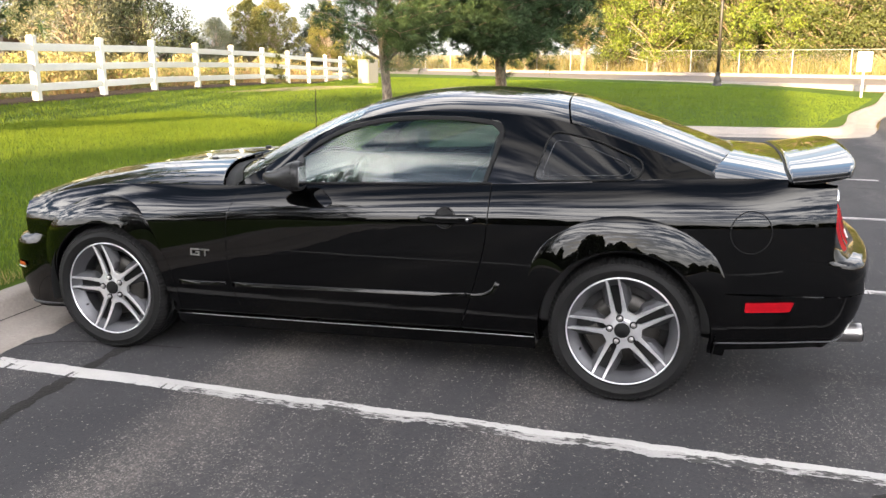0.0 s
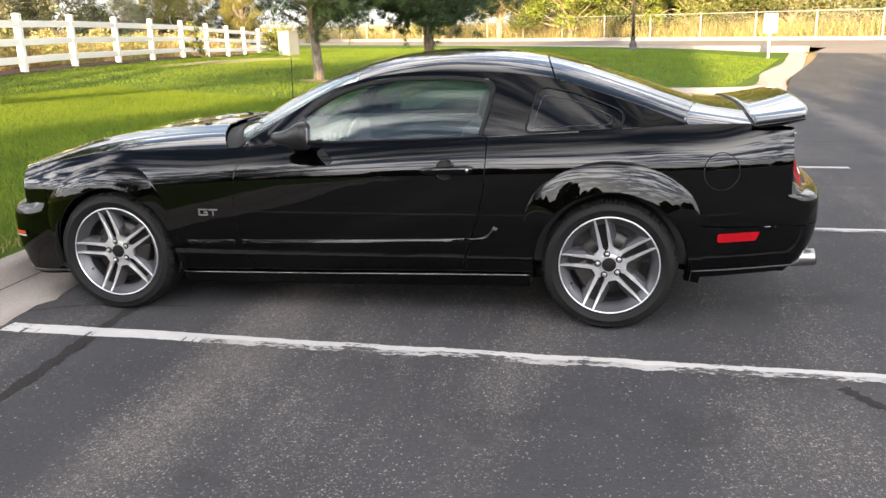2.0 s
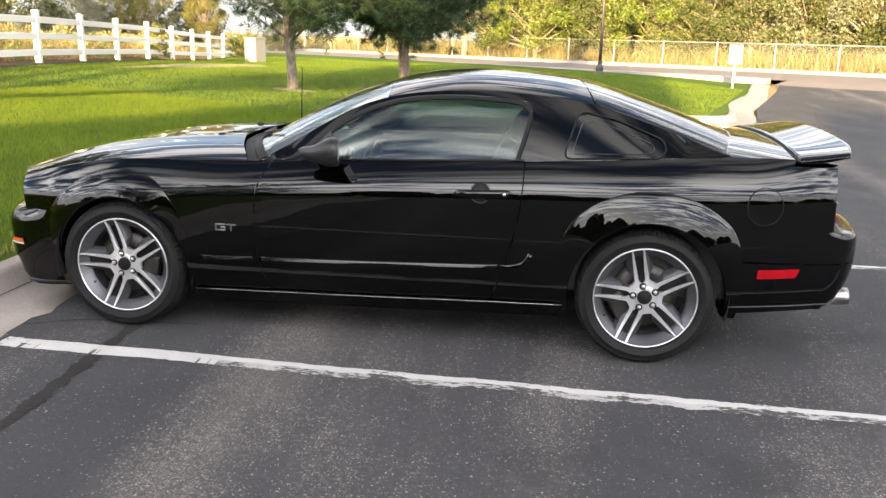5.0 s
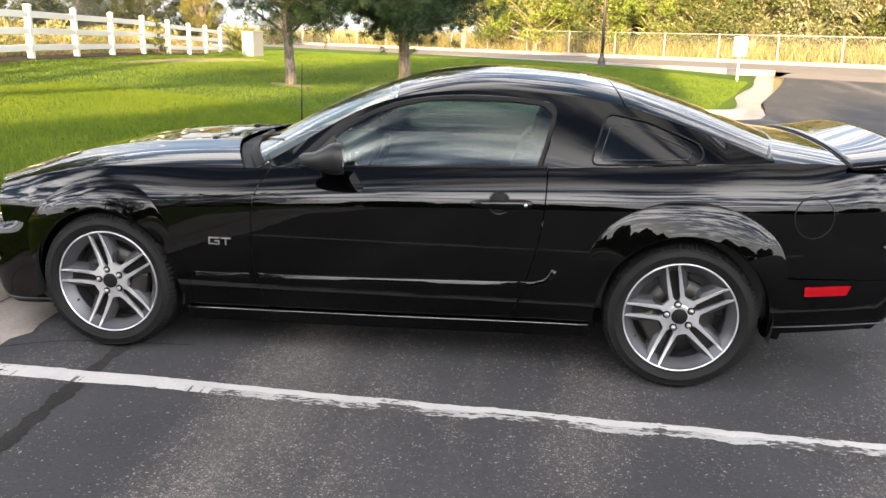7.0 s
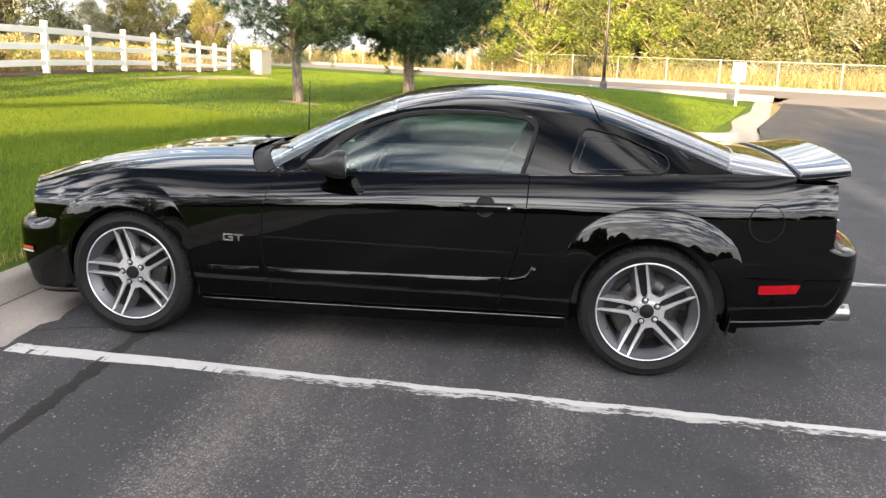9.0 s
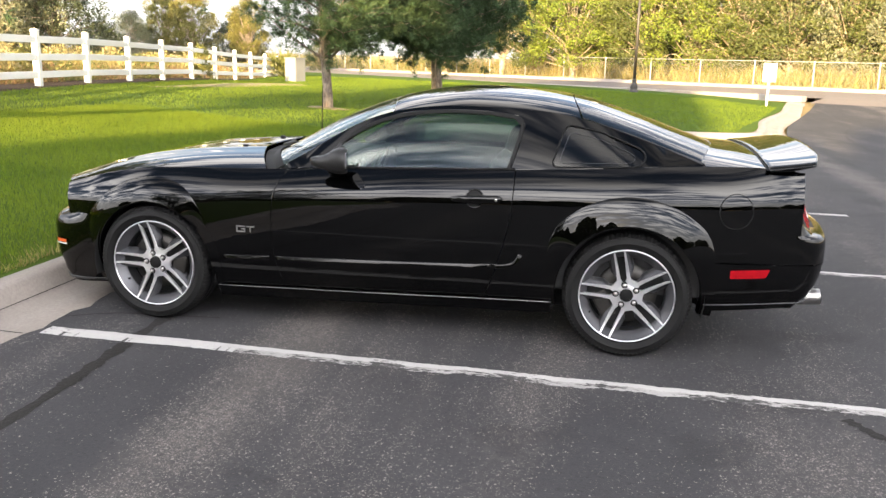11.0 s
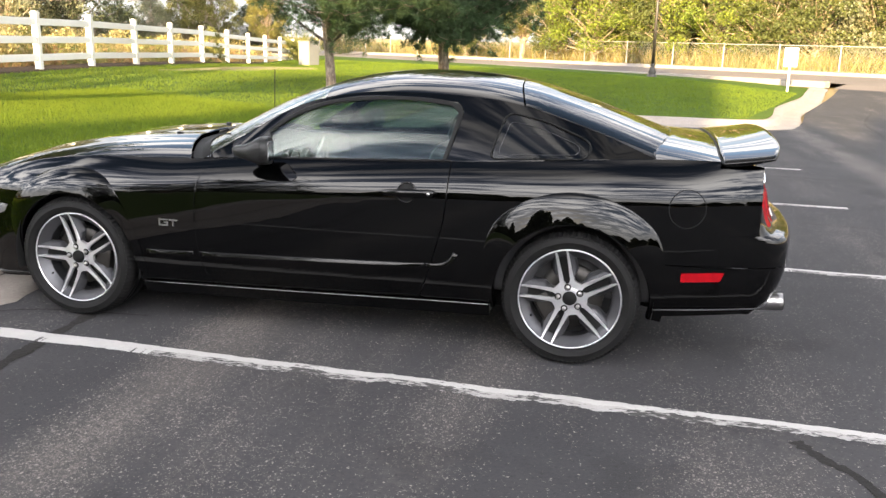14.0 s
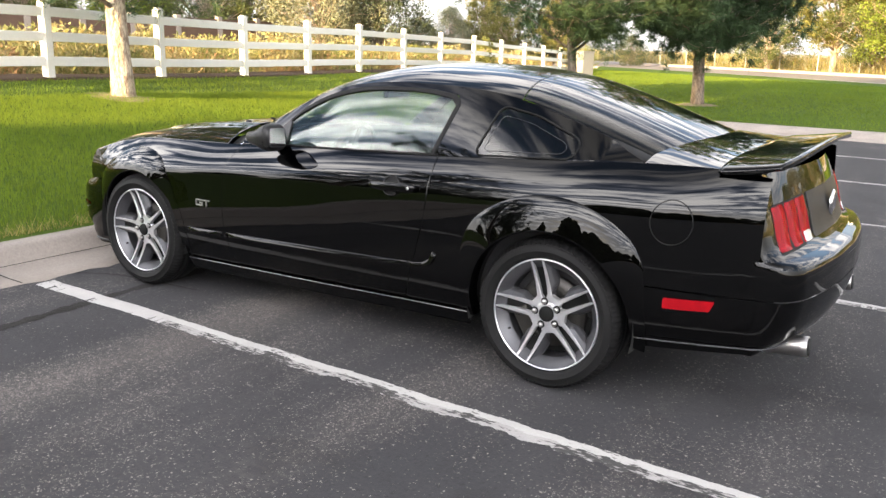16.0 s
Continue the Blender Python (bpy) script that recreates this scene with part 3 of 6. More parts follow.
v, f = triangles([on_road(a, b) for a, b in ((-70, 28.2), (140, 28.2), (140, 37.3), (-70, 37.3))], step=6)
road = mesh_object("road", np.column_stack([v, np.full(len(v), ROAD_Z + 0.04)]), f, M_ROAD)
tagged(road, "grey asphalt road crossing beyond the lawn", "road", kind="structure")
far_kerb = block("far_road_kerb", (-70, 37.3, 0.25), (140, 38.2, 0.52), M_CONCRETE, None, 0.02)
far_kerb.matrix_world = Matrix(((road_dir[0], road_n[0], 0, 0), (road_dir[1], road_n[1], 0, 0), (0, 0, 1, 0), (0, 0, 0, 1)))
tagged(far_kerb, "pale concrete kerb along the far side of the road", "kerb", kind="structure")
near_walk = block("road_side_path", (8.6, 27.75, 0.2), (130, 28.2, 0.43), M_CONCRETE, None, 0.02)
near_walk.matrix_world = far_kerb.matrix_world
tagged(near_walk, "pale concrete path between lawn and road", "path", kind="structure")
apron = [[(*on_road(a, b), z) for b, z in ((26.9, 0.225), (27.2, 0.262), (27.7, 0.325), (28.25, 0.376))] for a in np.arange(-32, 8.7, 2.0)]
tagged(sheet("drive_apron", apron, M_ROAD, None), "worn asphalt ramp joining the drive to the road", "pavement", kind="structure")

# lawn
kerb_back = [(-2.44, -12.0), (-2.44, 12.98)] + spline([(3.6, 12.95), (4.2, 13.2), (4.62, 14.6), (5.05, 17.0), (5.7, 19.3), (6.5, 22.0), (7.2, 25.0)], 5)
lawn_out = kerb_back + [on_road(8.5, 27.8), on_road(40, 27.8), (float(fence_x(40.0)) + 0.1, 40.0), (float(fence_x(13.0)) + 0.1, 13.0), (float(fence_x(-3.05)) + 0.1, -3.05), (-9.5, -12.0)]
v, f = triangles(lawn_out, step=0.8)
lawn = mesh_object("lawn", np.column_stack([v, lawn_z(v[:, 0], v[:, 1])]), f, M_TURF, smooth=True)
tagged(lawn, "mown green lawn swelling up from the kerb", "lawn", kind="structure")

# kerb with gutter: one profile swept along the lot's edge
kerb_line = [(-2.47, y) for y in np.arange(-12.0, 12.2, 0.11)] + [(-2.46, 12.7), (-2.3, 12.92), (-2.0, 12.96)] + [(x, 12.97) for x in np.linspace(-1.5, 3.3, 8)] + spline([(3.7, 12.98), (4.2, 13.2), (4.45, 13.8), (4.66, 14.8), (5.05, 17.0), (5.7, 19.3), (6.5, 22.0), (7.2, 25.0), (7.7, 27.0)], 5)
kp = np.array(kerb_line)
kt = np.gradient(kp, axis=0)
kt /= np.linalg.norm(kt, axis=1)[:, None]
kn = np.column_stack([kt[:, 1], -kt[:, 0]])
rows = []
kr = random.Random(4)
for p, nrm in zip(kp, kn):
    rag = kr.uniform(-0.03, 0.03)
    fade = 1 - 0.75 * min(max((p[1] - 20) / 5, 0), 1)
    rise = float(lot_z(p[0], p[1]))
    rows.append([(p[0] + nrm[0] * o, p[1] + nrm[1] * o, rise + z * (fade if z > 0.03 else 1)) for o, z in ((-0.01, -0.1), (-0.01, 0.135), (0.0, 0.15), (0.12, 0.153), (0.155, 0.145), (0.175, 0.12), (0.20, 0.035), (0.23, 0.018), (0.40, 0.010), (0.575 + rag, 0.006), (0.58 + rag, -0.05))])
def kerb_joint(y, seed):
    r_ = random.Random(seed)
    pts = [(-2.478, 0.10), (-2.470, 0.152), (-2.35, 0.1555), (-2.315, 0.147), (-2.294, 0.122), (-2.268, 0.037), (-2.235, 0.020), (-2.07, 0.0125), (-1.91, 0.0085)]
    left_, right_ = [], []
    for x, z in pts:
        o = r_.uniform(-0.004, 0.004)
        left_.append((x, y - 0.006 + o, z + 0.0015))
        right_.append((x, y + 0.006 + o, z + 0.0015))
    return tagged(sheet("kerb_joint", [left_, right_], M_TAR, None, smooth=False), "dark open joint across the concrete kerb", "joint", kind="structure")


for k in range(6):
    kerb_joint(-1.35 + 2.75 * k, k)
seam = [[(p[0] + q[0] * o, p[1] + q[1] * o, float(lot_z(p[0], p[1])) + z) for o, z in ((0.205, 0.0355), (0.207, 0.0335), (0.209, 0.0325))] for p, q in zip(kp[:220], kn[:220])]
tagged(sheet("gutter_seam", seam, M_TAR, None, smooth=False), "thin dark seam at the foot of the kerb", "joint", kind="structure")
kerb = sheet("kerb", rows, M_CONCRETE, None)
tagged(kerb, "weathered concrete kerb and gutter along the lawn", "kerb", kind="structure")

# painted bay lines
def bay_line(x0, x1, y0, lean, width, worn):
    n = 520
    xs = np.linspace(x0, x1, n)
    nr = np.random.default_rng(int(abs(y0) * 10) + 3)
    soft = np.convolve(nr.normal(0, 1, n + 40), np.ones(25) / 5, "same")[20:-20]
    fine = np.convolve(nr.normal(0, 1, n + 10), np.ones(3) / 1.7, "same")[5:-5]
    wear = worn * np.clip((xs - x0 - 0.35) / 2.2, 0, 1)
    y = y0 + lean * (xs - x0) + 0.004 * soft
    top = y + width / 2 + 0.002 * fine * (0.3 + wear)
    bot = y - width / 2 + wear * width * np.clip(0.10 + 0.07 * soft + 0.05 * fine, 0, 0.5)
    zs = 0.004 + 0.0 * xs
    verts = np.concatenate([np.stack([xs, top, zs], 1), np.stack([xs, (top + bot) / 2, zs + 0.002], 1), np.stack([xs, bot, zs], 1)])
    faces = [(i + r * n, i + (r + 1) * n, i + (r + 1) * n + 1, i + 1 + r * n) for r in (0, 1) for i in range(n - 1)]
    ob = mesh_object("bay_line", verts, faces, M_PAINTLINE)
    ob.data.materials.append(M_PAINTWORN)
    for i, q in enumerate(ob.data.polygons):
        q.material_index = 1 if i >= n - 1 and 1.2 * wear[i - n + 1] > 0.27 + 0.20 * soft[i - n + 1] + 0.16 * fine[i - n + 1] else 0
    return tagged(ob, "worn white painted parking bay line", "painted line", "bay lines", "structure")


for k in range(5):
    bay_line(-1.84 + 0.05 * k, 3.7 + 0.05 * k if k else 3.9, -1.25 + 2.775 * k, -0.031, 0.122 if k == 0 else 0.11, 1.0 if k == 0 else 0.5)
bay_line(-1.9, 3.6, -4.05, -0.031, 0.12, 0.8)

# tar-filled seam along the bays, and a tar patch where a crack leaves the line
def tar(name, pts, width, seed, label):
    nr = np.random.default_rng(seed)
    p = np.array(spline(pts, 40))
    t = np.gradient(p, axis=0)
    t /= np.linalg.norm(t, axis=1)[:, None]
    nn = np.column_stack([-t[:, 1], t[:, 0]])
    wob = np.convolve(nr.normal(0, 1, len(p) + 8), np.ones(5) / 3, "same")[4:-4]
    w = width * np.clip(1 + 0.3 * wob, 0.35, 2.0)
    a, b = p + nn * w[:, None] / 2, p - nn * w[:, None] / 2
    ob = mesh_object(name, [(*q, 0.0025) for q in a] + [(*q, 0.0025) for q in b], [(i, i + len(p), i + len(p) + 1, i + 1) for i in range(len(p) - 1)], M_TAR)
    return tagged(ob, label, "tar seam", kind="structure")


tar("tar_seam", [(-1.15, -9.0), (-1.2, -5.0), (-1.23, -2.5), (-1.27, -1.6), (-1.3, -1.1), (-1.36, 0.5), (-1.4, 4.0), (-1.45, 12.0)], 0.075, 5, "dark tar-filled seam across the bays")
tar("tar_crack", [(2.33, -1.49), (2.42, -1.64), (2.54, -1.82), (2.75, -2.6), (2.9, -4.5)], 0.05, 6, "dark tar-filled crack leaving the painted line")
for k, pts in enumerate(([(3.2, 3.2), (6.0, 3.0), (12.0, 3.3)], [(3.0, 6.3), (5.0, 6.0), (9.0, 6.4), (13.0, 6.1)], [(4.0, 9.2), (7.0, 9.5), (12.0, 9.1)], [(6.2, 12.0), (6.6, 15.0), (7.6, 18.5)], [(-1.9, -1.0), (-1.6, -0.86), (-1.0, -0.8)])):
    tar("hairline_crack", pts, 0.018, 20 + k, "thin dark crack in the asphalt")

# ---- the car ----
car = thing("parked_car", "glossy black two-door coupe with rear spoiler parked in a marked bay", "car")
HUB_F, HUB_R, HUB_Z = -1.354, 1.354, 0.340
half_width = body_curve([-2.30, -2.05, -1.93, -1.75, -1.36, -0.9, 0.0, 0.65, 1.0, 1.36, 1.72, 1.9, 2.05, 2.15, 2.24], [0.55, 0.76, 0.80, 0.855, 0.905, 0.928, 0.932, 0.925, 0.928, 0.925, 0.905, 0.888, 0.864, 0.843, 0.815])
crease_z = body_curve([-2.1, -1.36, -0.98, -0.6, 0.35, 1.1, 1.8, 2.2], [0.66, 0.72, 0.745, 0.775, 0.812, 0.832, 0.85, 0.86])
belt_z = body_curve([-2.05, -1.9, -1.66, -1.32, -0.9, -0.57, -0.2, 0.7, 1.2, 1.7, 2.0, 2.2], [0.745, 0.785, 0.845, 0.892, 0.905, 0.918, 0.938, 0.972, 1.00, 1.03, 1.035, 1.015])
belt_in = body_curve([-2.05, -1.9, -1.4, -0.9, -0.5, 0.7, 1.3, 1.8, 2.2], [0.05, 0.07, 0.115, 0.118, 0.104, 0.085, 0.095, 0.10, 0.06])
low_in = body_curve([0.10, 0.16, 0.22, 0.28, 0.34, 0.42, 0.55, 0.70, 0.9], [0.13, 0.105, 0.075, 0.045, 0.022, 0.004, 0.0, 0.004, 0.012], 0.03)


def side_y(x, z):
    """Half width of the lower body: near upright up to the shoulder crease, then leaning in to the belt."""
    zc, zb = crease_z(x), belt_z(x)
    w = 0.010
    t = np.clip(w * np.logaddexp(0, (z - zc) / w) / (zb - zc), 0, 1.3)
    return half_width(x) - low_in(np.minimum(z, zc)) - belt_in(x) * (0.55 * t + 0.45 * t**2)


def side(s):
    return lambda x, z: np.stack([x, s * side_y(x, z), z], -1)


rail_y = body_curve([-0.75, -0.5, -0.1, 0.3, 0.8, 1.1, 1.5, 1.8], [0.80, 0.745, 0.665, 0.635, 0.64, 0.645, 0.66, 0.665])
rail_z = body_curve([-0.75, -0.5, -0.29, -0.09, 0.11, 0.36, 0.61, 0.80, 1.02, 1.22, 1.52, 1.72, 1.8], [0.84, 0.985, 1.115, 1.218, 1.268, 1.292, 1.290, 1.282, 1.255, 1.20, 1.10, 1.03, 1.0])


def green_y(x, z):
    """Half width of the glasshouse: leaning in from the belt to the roof rail."""
    zb, zr = belt_z(x), np.maximum(rail_z(x), belt_z(x) + 0.08)
    t = np.clip((z - zb) / (zr - zb), -0.2, 1.4)
    yb = half_width(x) - 0.012 - belt_in(x)
    return yb + (rail_y(x) - yb) * (0.82 * t + 0.18 * t**2)


def green(s):
    return lambda x, z: np.stack([x, s * green_y(x, z), z], -1)


mid_z = body_curve([-0.95, -0.78, -0.62, -0.4, -0.16, 0.02, 0.22, 0.46, 0.76, 1.02, 1.3, 1.6, 1.86], [0.90, 0.985, 1.07, 1.185, 1.283, 1.335, 1.372, 1.388, 1.376, 1.342, 1.265, 1.165, 1.075])


def roof(x, y):
    r = np.clip(np.abs(y) / rail_y(x), 0, 1.15)
    drop = mid_z(x) - rail_z(x)
    return np.stack([x, y, mid_z(x) - drop * (0.45 * r**2 + 0.55 * r**4)], -1)


hood_mid = body_curve([-2.34, -2.27, -2.20, -1.98, -1.67, -1.30, -0.93, -0.62], [0.685, 0.725, 0.755, 0.835, 0.910, 0.962, 0.988, 1.002])


def hood_edge(x):
    return half_width(x) - 0.012 - belt_in(x)


def bonnet(x, y):
    e = hood_edge(x)
    r = np.clip(np.abs(y) / e, 0, 1.1)
    dome = 0.006 * np.exp(-((np.abs(y) - 0.36) / 0.07) ** 2) * np.clip((x + 2.1) / 0.5, 0, 1)
    return np.stack([x, y, hood_mid(x) - (hood_mid(x) - belt_z(x)) * (0.35 * r**2 + 0.65 * r**5) + dome], -1)


deck_mid = body_curve([1.75, 1.9, 2.05, 2.2, 2.3], [1.10, 1.085, 1.068, 1.045, 1.02])


def deck(x, y):
    r = np.clip(np.abs(y) / hood_edge(x), 0, 1.1)
    return np.stack([x, y, deck_mid(x) - (deck_mid(x) - belt_z(x)) * (0.65 * r**2 + 0.35 * r**5)], -1)


ARCH_F, ARCH_R = 0.372, 0.388


def arch(cx, r, left, right, zl, zr, n=22, flip=False):
    """Round the top of a wheel opening, from the low corner on one side to the other."""
    p = [(cx - r, zl)] + [(cx - r * math.cos(w), HUB_Z + 0.0 + r * math.sin(w)) for w in np.linspace(0.0, math.pi, n)] + [(cx + r, zr)]
    return p[::-1] if flip else p


GAP = 0.003
door_front = spline([(-0.552, 0.262), (-0.592, 0.40), (-0.612, 0.56), (-0.603, 0.79), (-0.545, 0.921)], 6)
door_rear = spline([(0.60, 0.292), (0.655, 0.45), (0.715, 0.68), (0.732, 0.84), (0.735, 0.972)], 6)
hood_line = [(x, float(belt_z(x))) for x in np.linspace(-1.985, -0.545, 26)]
belt_line = [(x, float(belt_z(x))) for x in np.linspace(-0.545, 0.735, 20)]
rear_belt = [(x, float(belt_z(x))) for x in np.linspace(0.735, 2.205, 24)]
SEAM_Z = 0.552
SHOULDER = [[(x, float(crease_z(x)) + d) for x in np.arange(-2.0, 2.15, 0.03)] for d in (-0.028, -0.014, -0.004, 0.004, 0.014, 0.028)]


def flare(cx, r, r_out, name, s, lip, first, last):
    """The swollen lip round a wheel opening: creased where it leaves the panel over the wheel, dying away into the panel at first and last (degrees)."""
    rows = []
    for w in np.linspace(math.radians(-12), math.radians(192), 84):
        c, sn = -math.cos(w), math.sin(w)
        row = []
        d = math.degrees(w)
        end = min(max((d - first) / 40, 0), 1) * min(max((last - d) / 40, 0), 1)
        end = end * end * (3 - 2 * end)
        for f in (1.0, 0.985, 0.95, 0.88, 0.76, 0.6, 0.42, 0.25, 0.1, 0.03, 0.0):
            rr = r + (r_out - r) * f * (0.45 + 0.55 * end)
            x, z = cx + rr * c, HUB_Z + rr * sn
            y = float(side_y(np.array(x), np.array(max(z, 0.15))))
            lift = lip * (1 - f) ** 0.8 * (0.04 + 0.96 * end)
            top = float(side_y(np.array(cx + r * c), np.array(max(HUB_Z + r * sn, 0.15))))
            row.append((x, s * (max(y, y + (top - y) * (1 - f) * end) + lift + 0.0012), z))
        x, z = cx + (r - 0.004) * c, HUB_Z + (r - 0.004) * sn
        row.append((x, row[-1][1] - s * 0.012, z))
        row.append((x, row[-1][1] - s * 0.06, z))
        rows.append(row)
    return sheet(name, rows, M_PAINT, car, "rolled black wheel-arch flare")


for s in (-1, 1):
    out = (0, s, 0)
    # front wing: bottom behind the wheel, round the arch, nose, bonnet line, door gap
    wing = [(-1.93, 0.575), (-1.95, 0.60), (-1.968, 0.70)] + hood_line + [(x - GAP, z) for x, z in door_front[::-1]] + [(-0.56, 0.235)] + arch(HUB_F, ARCH_F, 0, 0, 0.575, 0.235, flip=True)[:-1]
    wing = [p for p in wing if p[0] > HUB_F - ARCH_F - 0.001 or p[1] > 0.57]
    panel("front_wing", wing, side(s), out, M_PAINT, car, step=0.035, along=SHOULDER)
    door = [(x + GAP, z) for x, z in door_front] + belt_line[1:-1] + [(x - GAP, z) for x, z in door_rear[::-1]]
    panel("door", door, side(s), out, M_PAINT, car, step=0.035, along=SHOULDER)
    quarter = [(x + GAP, z) for x, z in door_rear] + rear_belt[1:] + [(2.205, 0.95), (2.205, 0.80), (2.205, 0.71), (2.16, 0.66), (2.09, 0.60), (2.06, 0.575), (2.02, SEAM_Z)] + [(HUB_R + ARCH_R, SEAM_Z)]
    quarter += [q for q in arch(HUB_R, ARCH_R, 0, 0, 0.27, SEAM_Z, flip=True)[1:] if not (q[0] > HUB_R and q[1] < SEAM_Z)] + [(0.64, 0.275)]
    panel("quarter_panel", quarter, side(s), out, M_PAINT, car, step=0.035, along=SHOULDER)
    flare(HUB_F, ARCH_F - 0.006, 0.500, "front_arch_flare", s, 0.028, -8, 150)
    flare(HUB_R, ARCH_R - 0.006, 0.530, "rear_arch_flare", s, 0.036, 10, 172)
    # sill with its thin bright edge
    sill = [(x, 0.232 + 0.024 * (x + 0.95)) for x in np.linspace(-0.965, 0.955, 12)]
    sill_low = [(x, z - 0.07) for x, z in sill[::-1]]
    panel("side_sill", sill + sill_low, lambda x, z: np.stack([x, s * (side_y(x, z) + 0.012), z], -1), out, M_PAINT, car, step=0.06, thick=0.02)
    edge = [(x, s * (float(side_y(np.array(x), np.array(z))) + 0.016), z) for x, z in sill]
    tube("sill_edge", [edge[0]] + edge, [0.0012] + [0.0017] * len(edge), M_STEEL, car, "thin bright sill edge", 6)
    # rubbing strip along door, tipped up into the scoop
    def swept(name, path, tall, proud, label):
        """A half-round strip laid along the panel."""
        p = np.array(path, float)
        t = np.gradient(p, axis=0)
        t /= np.linalg.norm(t, axis=1)[:, None]
        up = np.column_stack([-t[:, 1], t[:, 0]])
        rows_ = []
        for k, (q, u_) in enumerate(zip(p, up)):
            taper = min(1.0, 0.25 + k / 3, 0.25 + (len(p) - 1 - k) / 3)
            row = []
            for h, d in ((-1, 0.0), (-0.98, 0.5), (-0.85, 0.92), (-0.7, 1.0), (-0.3, 0.88), (0.2, 0.70), (0.7, 0.50), (0.92, 0.34), (1.0, 0.0)):
                x, z = q + u_ * tall / 2 * h
                row.append((x, s * (float(side_y(np.array(x), np.array(z))) + 0.001 + proud * taper * d), z))
            rows_.append(row)
        return sheet(name, rows_, M_PAINT, car, label, caps=True)

    strip = [(x, 0.416 + 0.029 * (x + 0.9)) for x in np.linspace(-0.905, 0.63, 40)]
    swept("front_moulding", [q for q in strip if q[0] < -0.606], 0.026, 0.013, "glossy black rubbing strip")
    swept("door_moulding", [q for q in strip if q[0] > -0.598], 0.026, 0.013, "glossy black rubbing strip")
    swept("scoop_moulding", spline([(0.638, 0.460), (0.69, 0.463), (0.735, 0.474), (0.768, 0.497), (0.788, 0.535)], 5), 0.026, 0.009, "glossy black strip end turned up")
    # glasshouse: window pane, pillar with rear quarter pane, roof rail
    win = spline([(-0.235, 0.945), (-0.262, 1.05), (-0.17, 1.125), (-0.04, 1.19), (0.12, 1.232), (0.31, 1.252), (0.53, 1.252), (0.70, 1.236)], 5) + spline([(0.742, 1.20), (0.715, 1.08), (0.685, 0.975)], 5)
    seal = [(-0.40, 0.935), (-0.262, 1.075)] + spline([(-0.18, 1.142), (-0.05, 1.205), (0.11, 1.248), (0.31, 1.268), (0.54, 1.267), (0.71, 1.25), (0.760, 1.205), (0.733, 1.08), (0.703, 0.976)], 5)
    panel("window_seal", seal, green(s), out, M_SEAL, car, holes=[win], step=0.03, offset=0.002)
    pane = panel("side_window", win, green(s), out, M_GLASS, car, "faintly tinted side window", step=0.05, thick=0.004, offset=-0.006)
    pane.visible_shadow = False
    belt_seal = [(x, float(belt_z(x)) + 0.004) for x in np.linspace(-0.40, 0.73, 20)]
    tube("belt_seal", [(x, s * (float(green_y(np.array(x), np.array(z))) + 0.002), z) for x, z in belt_seal], 0.007, M_SEAL, car, sides=6)
    sail = [(-0.40, 0.938), (-0.262, 1.072), (-0.245, 1.05), (-0.225, 0.948)]
    panel("mirror_sail", sail, green(s), out, M_BLACK, car, step=0.05, offset=0.004)
    qwin = rounded([(0.918, 0.995), (0.985, 1.215), (1.17, 1.18), (1.395, 1.095), (1.41, 1.055), (1.385, 1.015)], 0.045)
    qin = rounded([(0.958, 1.018), (1.008, 1.175), (1.16, 1.145), (1.345, 1.075), (1.355, 1.05), (1.335, 1.032)], 0.03)
    rail_up = [(x, float(rail_z(x))) for x in np.linspace(-0.56, 1.72, 36)]
    pillar = [(0.710, 0.978), (0.740, 1.08), (0.767, 1.205), (0.742, 1.242), (0.725, 1.252), (0.745, float(rail_z(0.745)))] + [p for p in rail_up if p[0] > 0.76] + [(x, float(belt_z(x)) + 0.003) for x in np.linspace(1.70, 0.735, 14)]
    panel("rear_pillar", pillar, green(s), out, M_PAINT, car, holes=[qwin], step=0.03)
    qp = panel("quarter_window", qwin, green(s), out, M_GLASS_DARK, car, "dark tinted rear quarter window", step=0.05, thick=0.004, offset=-0.003)
    ring = [(x, s * (float(green_y(np.array(x), np.array(z))) + 0.0), z) for x, z in qwin]
    tube("quarter_window_seal", ring, 0.005, M_SEAL, car, sides=6, closed=True)
    ring = [(x, s * (float(green_y(np.array(x), np.array(z))) - 0.0015), z) for x, z in qin]
    tube("quarter_window_line", ring, 0.0012, M_GREY, qp, sides=4, closed=True)
    front_pillar = [p for p in rail_up if p[0] < 0.73] + [(0.742, float(rail_z(0.742))), (0.732, 1.253)] + spline([(0.72, 1.252), (0.54, 1.269), (0.31, 1.270), (0.11, 1.250), (-0.05, 1.207), (-0.18, 1.144)], 5) + [(-0.262, 1.077), (-0.40, 0.937), (-0.55, 0.925)]
    panel("roof_rail", front_pillar, green(s), out, M_PAINT, car, step=0.03)

# roof, screens, bonnet, boot lid
def strip_outline(x0, x1, edge, n=14, bow0=0.0, bow1=0.0):
    ys = np.linspace(-1, 1, 17)
    front = [(x0(y) if callable(x0) else x0 + bow0 * y * y, y * float(edge(x0(y) if callable(x0) else x0 + bow0 * y * y))) for y in ys]
    back = [(x1 + bow1 * y * y, y * float(edge(x1 + bow1 * y * y))) for y in ys[::-1]]
    xa, xb = front[-1][0], back[0][0]
    right = [(x, float(edge(x))) for x in np.linspace(xa, xb, n)[1:-1]]
    left = [(x, -float(edge(x))) for x in np.linspace(xb, xa, n)[1:-1]]
    return front + right + back + left


